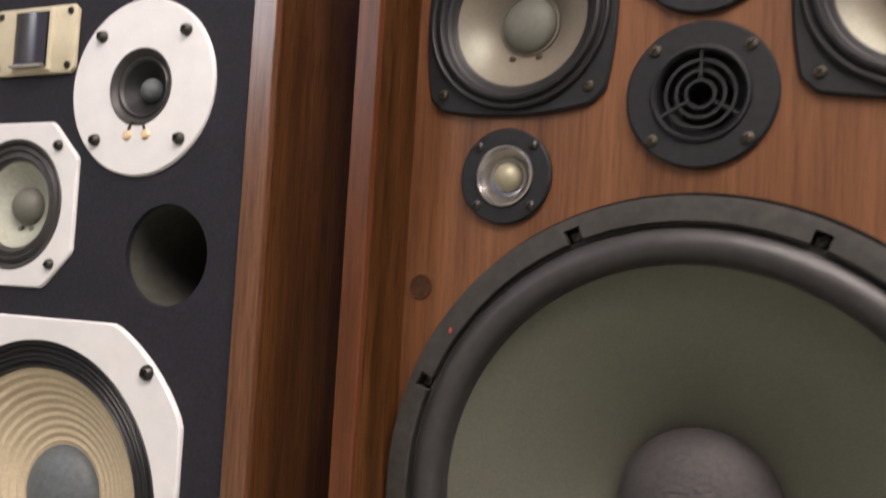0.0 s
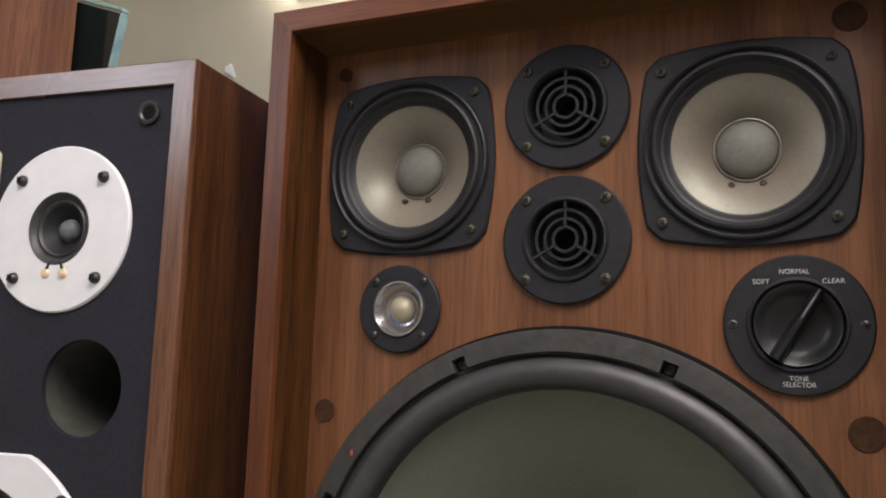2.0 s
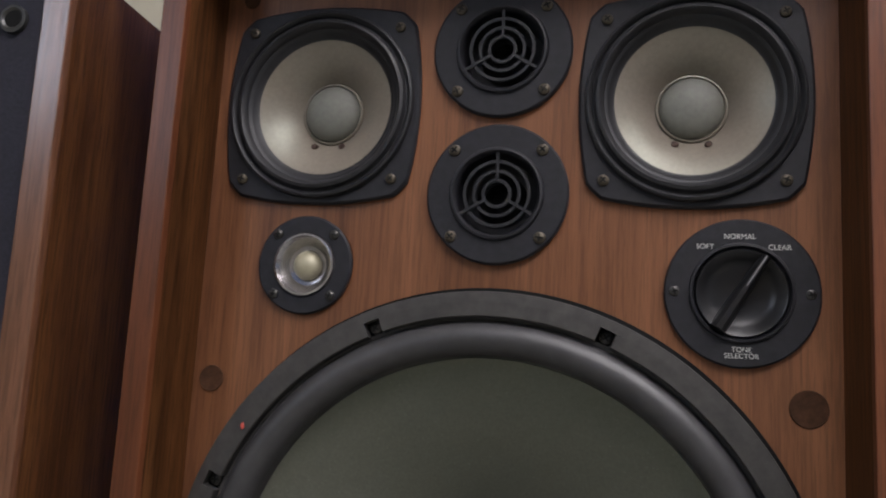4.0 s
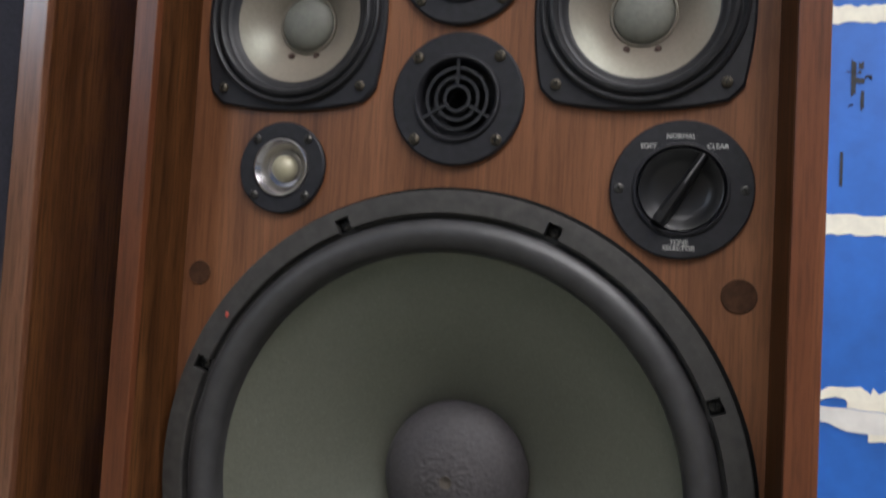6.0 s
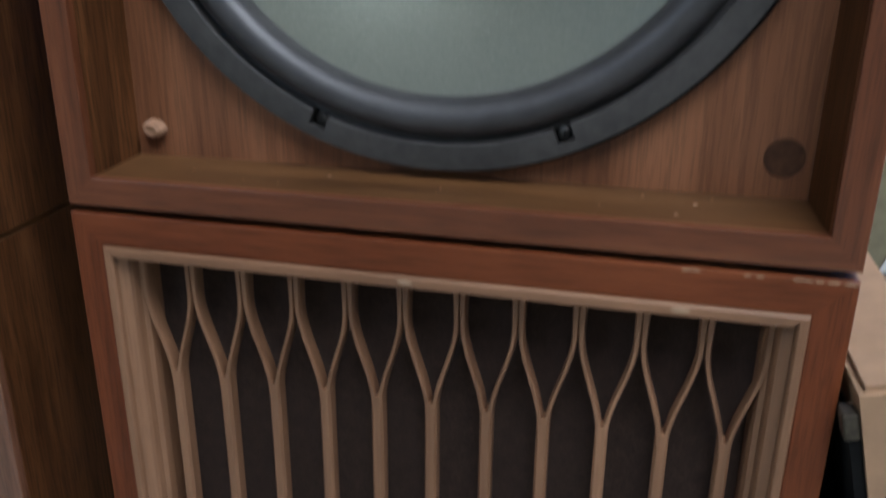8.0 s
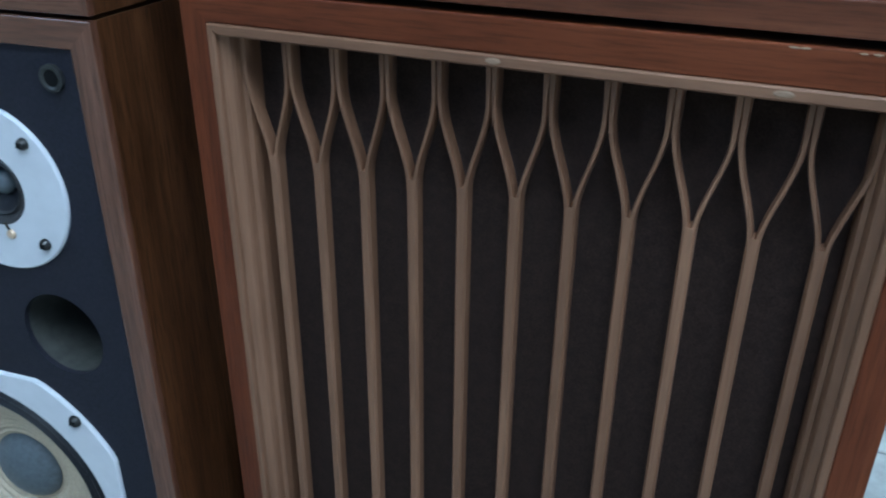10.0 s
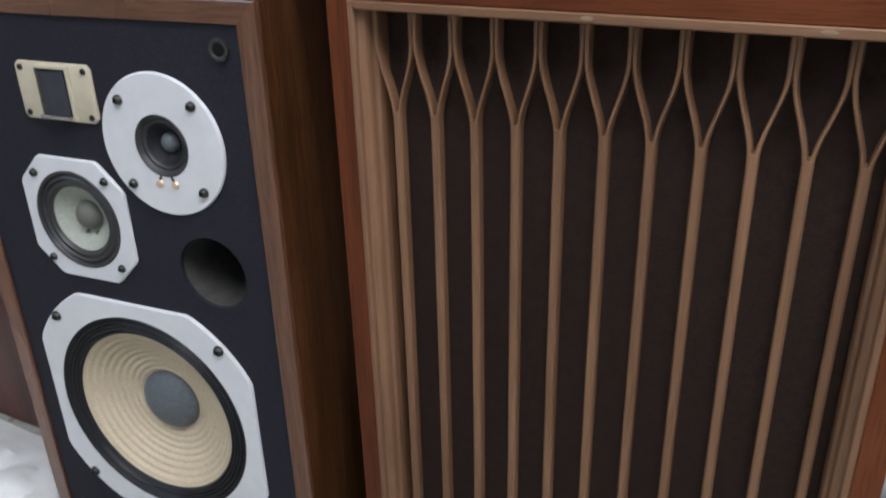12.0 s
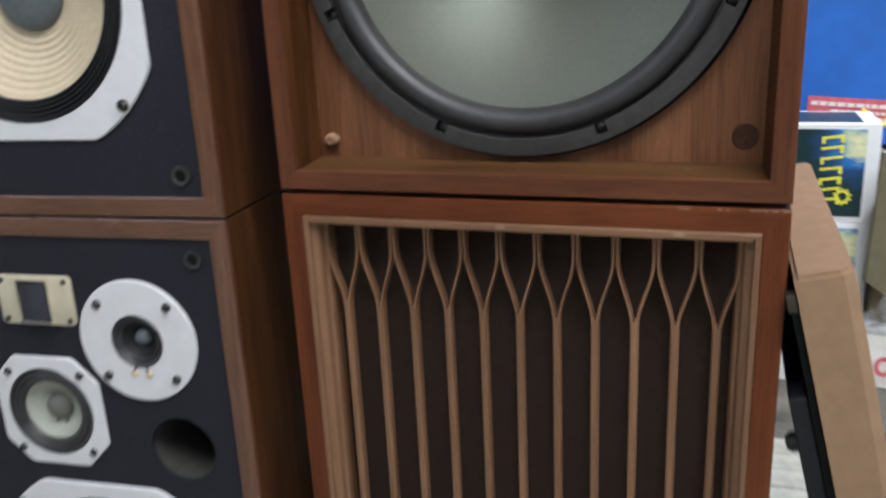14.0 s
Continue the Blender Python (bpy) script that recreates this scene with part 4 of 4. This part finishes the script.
for k, (x0, x1, z0, z1, rg, m, lab) in enumerate((
        (0.33, 0.80, 1.502, 1.538, 0.006, PAPER, "cream paper strip on the blue wall"),
        (0.30, 0.80, 1.126, 1.164, 0.005, PAPER, "cream paper strip on the blue wall"),
        (0.519, 0.80, 0.822, 0.862, 0.012, PAPER, "ragged torn cream paper on the blue wall"),
        (0.521, 0.80, 0.787, 0.8215, 0.006, BANNER_W, "ragged torn greyish paper on the blue wall"),
        (0.468, 0.80, 0.772, 0.788, 0.006, PAPER, "small torn paper strip on the blue wall"),
        (0.485, 0.60, 1.568, 1.586, 0.006, PAPER, "small torn paper strip on the blue wall"),
        (0.40, 0.60, 1.555, 1.566, 0.005, BANNER_W, "thin greyish paper strip on the blue wall"),
        (0.512, 0.524, 1.275, 1.300, 0.012, PAPER, "small paper scrap on the blue wall"),
        (0.492, 0.522, 1.245, 1.258, 0.006, PALE_WOOD, "peeled brown scrap on the blue wall"),
        (0.494, 0.80, 0.892, 0.900, 0.006, PAPER, "thin torn paper strip on the blue wall"),
        (0.432, 0.446, 1.395, 1.408, 0.006, STAIN, "dark scuff mark on the blue wall"),
        (0.424, 0.432, 1.372, 1.440, 0.010, STAIN, "dark scuff mark on the blue wall"),
        (0.440, 0.446, 1.345, 1.385, 0.010, STAIN, "dark scuff mark on the blue wall"),
        (0.41, 0.415, 1.21, 1.275, 0.010, STAIN, "dark scuff mark on the blue wall"),
        (0.416, 0.440, 1.412, 1.420, 0.007, STAIN, "dark scuff mark on the blue wall"),
        (0.436, 0.444, 1.418, 1.436, 0.014, STAIN, "dark scuff mark on the blue wall"),
        (0.446, 0.458, 1.402, 1.412, 0.009, STAIN, "dark scuff mark on the blue wall"),
        (0.420, 0.428, 1.352, 1.362, 0.009, STAIN, "dark scuff mark on the blue wall"))):
    nm = "scuff" if m is STAIN else "torn_paper"
    tagged(part(nm, rag(x0, x1, z0, z1, rg, k + 3, y=YW - 0.0001 * (k % 3)), m), lab, "scuff" if m is STAIN else "paper", "marks on the blue wall")
upper_tear = [(0.387, 0.845), (0.392, 0.854), (0.405, 0.862), (0.430, 0.862), (0.454, 0.865), (0.466, 0.857), (0.470, 0.852), (0.474, 0.865), (0.483, 0.854), (0.494, 0.861),
              (0.518, 0.859), (0.518, 0.8235), (0.470, 0.8245), (0.433, 0.8275), (0.434, 0.836), (0.430, 0.842), (0.414, 0.845), (0.400, 0.841), (0.392, 0.837)]
lower_tear = [(0.373, 0.827), (0.400, 0.8265), (0.433, 0.8265), (0.470, 0.8235), (0.520, 0.8225), (0.520, 0.787), (0.474, 0.785), (0.433, 0.787), (0.415, 0.794), (0.404, 0.799), (0.373, 0.803)]
for tear, m, lab in ((upper_tear, PAPER, "cream paper with a hooked torn end on the blue wall"), (lower_tear, BANNER_W, "greyish torn paper tapering to a tip")):
    tagged(part("torn_paper", prism(tear, YW - 0.0018, YW - 0.0002), m), lab, "paper", "marks on the blue wall")
tape = thing("poster", "light blue glossy poster with pale shapes, stuck on the wall", "poster")
part("sheet", box(0.520, 0.86, YW - 0.0022, YW - 0.0016, 1.186, 1.500), LIGHT_BLUE, tape)
part("pale_shape", rag(0.528, 0.60, 1.268, 1.310, 0.012, 77, y=YW - 0.0022), PALE_BLUE, tape)
part("pale_shape", rag(0.548, 0.62, 1.325, 1.372, 0.014, 78, y=YW - 0.0022), PALE_BLUE, tape)
part("pale_shape", rag(0.545, 0.62, 1.200, 1.250, 0.010, 79, y=YW - 0.0022), PINK_RED, tape)

st = thing("sticker", "red and white printed sticker on the blue wall", "sticker")
part("sheet", prism([(0.318, 0.538), (0.484, 0.526), (0.486, 0.568), (0.319, 0.580)], YW - 0.0016, YW - 0.0004), PINK_RED, st)
rnd = random.Random(5)
for row, (zz, hh, xa) in enumerate(((0.5665, 0.0075, 0.325), (0.5535, 0.0055, 0.36), (0.541, 0.0085, 0.33))):
    x = xa
    while x < 0.476:
        w = rnd.uniform(0.006, 0.015)
        dz = -(x - 0.318) * 0.072
        part("print_bar", box(x, min(x + w, 0.480), YW - 0.0022, YW - 0.0015, zz + dz - hh / 2, zz + dz + hh / 2), PRINT, st)
        x += w + 0.003

# cartons on the ledge
for z0, z1, lab in ((0.1905, 0.3760, "white carton with dark blue print, standing on the ledge"), (0.3765, 0.5550, "white carton with dark blue print, stacked on another")):
    c = thing("carton", lab, "box", "stacked cartons", pose(0.335, 0.93, (z0 + z1) / 2))
    h = (z1 - z0) / 2
    part("body", box(-0.10, 0.090, 0.0, 0.15, -h, h, 0.002), CARTON_W, c)
    part("front_print", box(-0.092, 0.068, -0.0012, 0.0004, -h + 0.012, h - 0.010), CARTON_PRINT, c, "dark blue print with a pale glow")
    part("top_print", box(-0.09, 0.062, 0.012, 0.135, h - 0.0004, h + 0.0008), CARTON_D, c)
    for i in range(7):
        zz = h - 0.020 - i * 0.0186
        bm = bmesh.new()
        stroke = [(-0.004, zz - 0.0040), (0.032, zz + 0.0010), (0.032, zz - 0.0035), (-0.004, zz - 0.0085)]
        prism(stroke, -0.0022, -0.0010, bm=bm)
        if i % 3 != 2:
            prism([(0.026, zz + 0.0002), (0.0322, zz + 0.0010), (0.0322, zz - 0.0125), (0.026, zz - 0.0133)], -0.00225, -0.0010, bm=bm)
        if i % 2 == 0:
            prism([(-0.0042, zz - 0.0040), (0.0015, zz - 0.0032), (0.0015, zz - 0.0150), (-0.0042, zz - 0.0158)], -0.0023, -0.0010, bm=bm)
        part("yellow_mark", bm, YELLOW_P, c)
    star = []
    for i in range(20):
        a, r = radians(18 * i), (0.0165 if i % 2 else 0.0112)
        star.append((0.036 + r * math.cos(a), -0.041 + r * math.sin(a)))
    bm = bmesh.new()
    for i in range(20):
        a, r2 = radians(18 * i), radians(18 * (i + 1))
        p, q = star[i], star[(i + 1) % 20]
        prism([p, q, (0.036 + 0.0078 * math.cos(r2), -0.041 + 0.0078 * math.sin(r2)), (0.036 + 0.0078 * math.cos(a), -0.041 + 0.0078 * math.sin(a))], -0.0026, -0.0010, bm=bm)
    part("star_mark", bm, YELLOW_P, c)

# olive flap, kraft box and film
ob_ = thing("olive_box", "open olive cardboard box with a raised flap on the ledge", "box")
part("flap", prism([(0.412, 0.288), (0.448, 0.260), (0.512, 0.468), (0.419, 0.517)], 0.872, 0.884, 0.002), CARD, ob_)
# box side whose dark colour stands in for shadow below the flap
part("body", box(0.428, 0.500, 0.900, 1.08, 0.1905, 0.42, 0.003), BOX_SHADE, ob_, "box side coloured dark for the shade under the flap")
kb = thing("kraft_box", "crumpled brown cardboard box wrapped in clear film", "box")
part("body", box(0.530, 0.86, 0.915, 1.085, 0.1905, 0.455, 0.004), KRAFT, kb)
part("flap", prism([(0.520, 0.452), (0.575, 0.425), (0.66, 0.470), (0.535, 0.478)], 0.895, 0.905, 0.001), KRAFT, kb)
part("flap", prism([(0.62, 0.45), (0.80, 0.44), (0.80, 0.485), (0.64, 0.482)], 0.905, 0.914, 0.001), KRAFT, kb)
part("tape", box(0.64, 0.668, 0.9125, 0.9148, 0.20, 0.45), CARTON_W, kb)
bm = bmesh.new()
NX, NZ = 70, 56
gv = []
for i in range(NX + 1):
    for j in range(NZ + 1):
        u, v = i / NX, j / NZ
        x = 0.418 + 0.34 * u
        crest = 0.215 + 0.155 * math.exp(-((x - 0.500) / 0.045) ** 2) + 0.10 * max(0.0, min(1.0, (x - 0.50) / 0.06))
        z = 0.176 + (crest - 0.176) * v
        d = (0.5 - abs(noise.noise((x * 24, 0.3, z * 20)))) * 0.016 + (0.4 - abs(noise.noise((x * 60, 2.3, z * 50)))) * 0.009
        gv.append(bm.verts.new((x + d * 0.5, 0.888 - 0.014 * math.sin(math.pi * u) + d, z + d * 0.4)))
for i in range(NX):
    for j in range(NZ):
        a = i * (NZ + 1) + j
        bm.faces.new((gv[a], gv[a + 1], gv[a + NZ + 2], gv[a + NZ + 1]))
tagged(part("plastic_film", bm, FILM, smooth=True), "crumpled clear plastic film draped over the box", "plastic film")

# banner along the ledge
bn = thing("banner", "dirty white banner with red lettering on the ledge", "banner")
bm = bmesh.new()
rows = []
for i in range(60):
    x = 0.20 + 0.60 * i / 59
    rows.append([bm.verts.new((x, 0.8975 - 0.0015 * (1 + math.sin(x * 40 + k)), z + 0.0015 * math.sin(x * 31 + 2 * k))) for k, z in enumerate((0.074, 0.10, 0.14, 0.180))])
for p, q in zip(rows, rows[1:]):
    for k in range(3):
        bm.faces.new((p[k], p[k + 1], q[k + 1], q[k]))
got = bmesh.ops.extrude_face_region(bm, geom=bm.faces[:])
bmesh.ops.translate(bm, vec=(0, 0.0008, 0), verts=[v for v in got["geom"] if isinstance(v, bmesh.types.BMVert)])
part("sheet", bm, BANNER_W, bn, smooth=True)
word = text("obile", 0.078, 0.505, 0.8938, 0.124, PINK_RED, bn)
word.scale = (0.78, 1, 1)

# cables


def cable(name, pts, r, m, label):
    cu = bpy.data.curves.new(name, "CURVE")
    cu.dimensions, cu.bevel_depth, cu.bevel_resolution, cu.use_fill_caps = "3D", r, 3, True
    sp = cu.splines.new("NURBS")
    sp.points.add(len(pts) - 1)
    for p, c in zip(sp.points, pts):
        p.co = (*c, 1)
    sp.use_endpoint_u, sp.order_u = True, 4
    tmp = new(name + "_curve", cu)
    bpy.context.view_layer.update()
    me = bpy.data.meshes.new_from_object(tmp.evaluated_get(bpy.context.evaluated_depsgraph_get()))
    bpy.data.objects.remove(tmp)
    me.materials.clear()
    me.materials.append(m)
    me.shade_smooth()
    return tagged(new(name, me), label, "cable")


cable("yellow_cable", [(0.41, 1.075, 0.5585), (0.445, 1.07, 0.530), (0.475, 1.07, 0.517), (0.505, 1.08, 0.528), (0.545, 1.09, 0.566), (0.60, 1.10, 0.640), (0.70, 1.105, 0.72), (0.85, 1.108, 0.74)], 0.0042, YELLOW_C, "yellow cable drooping along the blue wall")
zc = Z_FLOOR + 0.006
cable("black_cable", [(1.2, 0.80, zc), (0.85, 0.86, zc), (0.66, 0.875, zc), (0.55, 0.870, zc), (0.485, 0.84, zc), (0.455, 0.76, zc), (0.475, 0.66, zc), (0.478, 0.58, zc), (0.43, 0.50, zc), (0.36, 0.44, zc)], 0.0055, BLACK_C, "grey-black cable lying on the pavement")

# grille frame leaning on the large loudspeaker
gp = thing("grille_frame", "tan cloth-covered speaker grille frame leaning on the cabinet", "grille frame")
gp.matrix_world = pose(0.3535, -0.018, Z_FLOOR + 0.012) @ Matrix.Rotation(-radians(13.7), 4, "Y")
HP = 0.602
bm = prism([(0.010, 0.0), (0.0445, 0.0), (0.0530, 0.0090), (0.0530, 0.400), (0.010, 0.400)], -0.012, HP)
for v in bm.verts:
    v.co = (v.co.x, v.co.z, v.co.y)
bmesh.ops.bevel(bm, geom=[e for e in bm.edges if all(v.co.z > HP - 0.001 for v in e.verts)], offset=0.0035, segments=2, affect="EDGES")
part("cloth_cover", bm, TAN_BOARD, gp)
part("back_board", box(0.0040, 0.0098, 0.003, 0.396, 0.004, HP - 0.030), BLACK_AND_SHADE, gp, "black inner frame")
part("inner_frame", box(-0.0110, 0.0038, 0.006, 0.392, 0.006, 0.500, 0.002), BLACK_SATIN, gp, "thick black inner frame")
for yy, zz in ((0.020, 0.455), (0.020, 0.20), (0.36, 0.455), (0.36, 0.20)):
    pg = part("peg", lathe([(0, -0.010), (0.006, -0.009), (0.0085, -0.005), (0.0085, 0.004)], seg=16), BLACK_PLASTIC, gp, smooth=True)
    pg.matrix_basis = pose(-0.0105, yy, zz, 0, 0, -90)
part("metal_clip", box(0.0015, 0.0095, 0.001, 0.014, HP - 0.029, HP - 0.014, 0.0015), STEEL, gp, "worn metal clip")

# things beside and above the stack
ub = thing("bookshelf_speaker", "streaked walnut cabinet standing on the stacked loudspeakers", "loudspeaker")
part("side_panel", box(-0.546, -0.530, -0.033, 0.098, 1.2472, 1.62, 0.001), FAR_WOOD, ub)
part("front_edge", box(-0.80, -0.530, -0.039, -0.0332, 1.2472, 1.62, 0.0008), FAR_WOOD, ub)
part("body", box(-0.80, -0.5462, -0.033, 0.098, 1.2474, 1.6198), FAR_WOOD, ub)
dc = thing("dust_cover", "smoked acrylic cover with a pale green edge", "cover")
part("panel", prism([(-0.66, 1.2472), (-0.516, 1.2472), (-0.491, 1.379), (-0.66, 1.440)], 0.118, 0.126, 0.001), GLASS_BLACK, dc)
part("side_edge", prism([(-0.5155, 1.2472), (-0.5130, 1.2472), (-0.4880, 1.380), (-0.4905, 1.380)], 0.117, 0.127, 0.0008), GLASS_EDGE, dc)
part("top_edge", prism([(-0.66, 1.4405), (-0.488, 1.3805), (-0.488, 1.3845), (-0.66, 1.4445)], 0.117, 0.127, 0.0008), GLASS_EDGE, dc)
tagged(part("red_cabinet", box(-1.25, -0.795, 0.05, 0.40, Z_FLOOR, 0.62, 0.004), RED_WOOD), "dark red-brown wooden cabinet on the pavement", "cabinet")
bm = bmesh.new()
gv = []
for i in range(46):
    for j in range(46):
        x, y = -1.15 + 0.50 * i / 45, -0.42 + 0.46 * j / 45
        hgt = abs(noise.noise((x * 14, y * 14, 0.2))) * 0.034 + abs(noise.noise((x * 40, y * 40, 1.2))) * 0.012
        edge = min(i, j, 45 - i, 45 - j) / 6
        gv.append(bm.verts.new((x + 0.02 * noise.noise((y * 9, 1, 2)), y + 0.02 * noise.noise((x * 9, 5, 2)), Z_FLOOR + 0.0012 + hgt * min(1, edge))))
for i in range(45):
    for j in range(45):
        a = i * 46 + j
        bm.faces.new((gv[a], gv[a + 1], gv[a + 47], gv[a + 46]))
SHEET = plain("white_plastic_sheet", (0.72, 0.72, 0.70), 0.35, var=0.08, scale=30, bumpy=0.2)
tagged(part("plastic_sheet", bm, SHEET, smooth=True), "crumpled white plastic sheet on the pavement", "plastic sheet")

# pavers, the nearest as pieces
pave = structure("pavement", box(-1.085, 1.115, -0.71, 0.897, Z_FLOOR - 0.0078, Z_FLOOR - 0.004), JOINT, "grey interlocking pavers with dark joints", "pavement")


def paver_mesh(w, d):
    bm = box(-w / 2 + 0.0022, w / 2 - 0.0022, -d / 2 + 0.0022, d / 2 - 0.0022, -0.0038, 0.0, 0)
    bmesh.ops.bevel(bm, geom=[e for e in bm.edges if all(v.co.z > -0.001 for v in e.verts)], offset=0.0022, segments=1, affect="EDGES")
    me = bpy.data.meshes.new("paver")
    bm.to_mesh(me)
    bm.free()
    me.materials.append(PAVER_M)
    return me


PM = (paver_mesh(0.22, 0.055), paver_mesh(0.055, 0.22))
rnd = random.Random(9)
for i in range(10):
    for j in range(7):
        x, y = -1.085 + 0.22 * i, -0.71 + 0.22 * j
        flat = (i + j) % 2 == 0
        for k in range(4):
            off = 0.0275 + 0.055 * k
            o = new("paver", PM[0] if flat else PM[1])
            o.parent = pave
            o.location = (x + 0.11, y + off, Z_FLOOR - rnd.uniform(0.0, 0.0012)) if flat else (x + off, y + 0.11, Z_FLOOR - rnd.uniform(0.0, 0.0012))
me = bpy.data.meshes.new("far_pavers")
vs, fs = [], []
for i in range(-30, 45):
    for j in range(-45, 5):
        x, y = 0.2 * i + 0.115, 0.2 * j - 0.110
        if -1.28 < x < 1.10 and y > -0.90 or x > 12 or (x < 1.5 and y > 0.75) or y + 0.2 > 0.90:
            continue
        b = len(vs)
        g = 0.004
        vs += [(x + g, y + g, Z_FLOOR - 0.001), (x + 0.2 - g, y + g, Z_FLOOR - 0.001), (x + 0.2 - g, y + 0.2 - g, Z_FLOOR - 0.001), (x + g, y + 0.2 - g, Z_FLOOR - 0.001),
               (x, y, Z_FLOOR - 0.0076), (x + 0.2, y, Z_FLOOR - 0.0076), (x + 0.2, y + 0.2, Z_FLOOR - 0.0076), (x, y + 0.2, Z_FLOOR - 0.0076)]
        fs += [(b, b + 1, b + 2, b + 3)] + [(b + k, b + 4 + k, b + 4 + (k + 1) % 4, b + (k + 1) % 4) for k in range(4)]
me.from_pydata(vs, [], fs)
me.materials.append(PAVER_M)
tagged(new("far_pavers", me), "grey pavers further along the street", "pavement", kind="stuff")
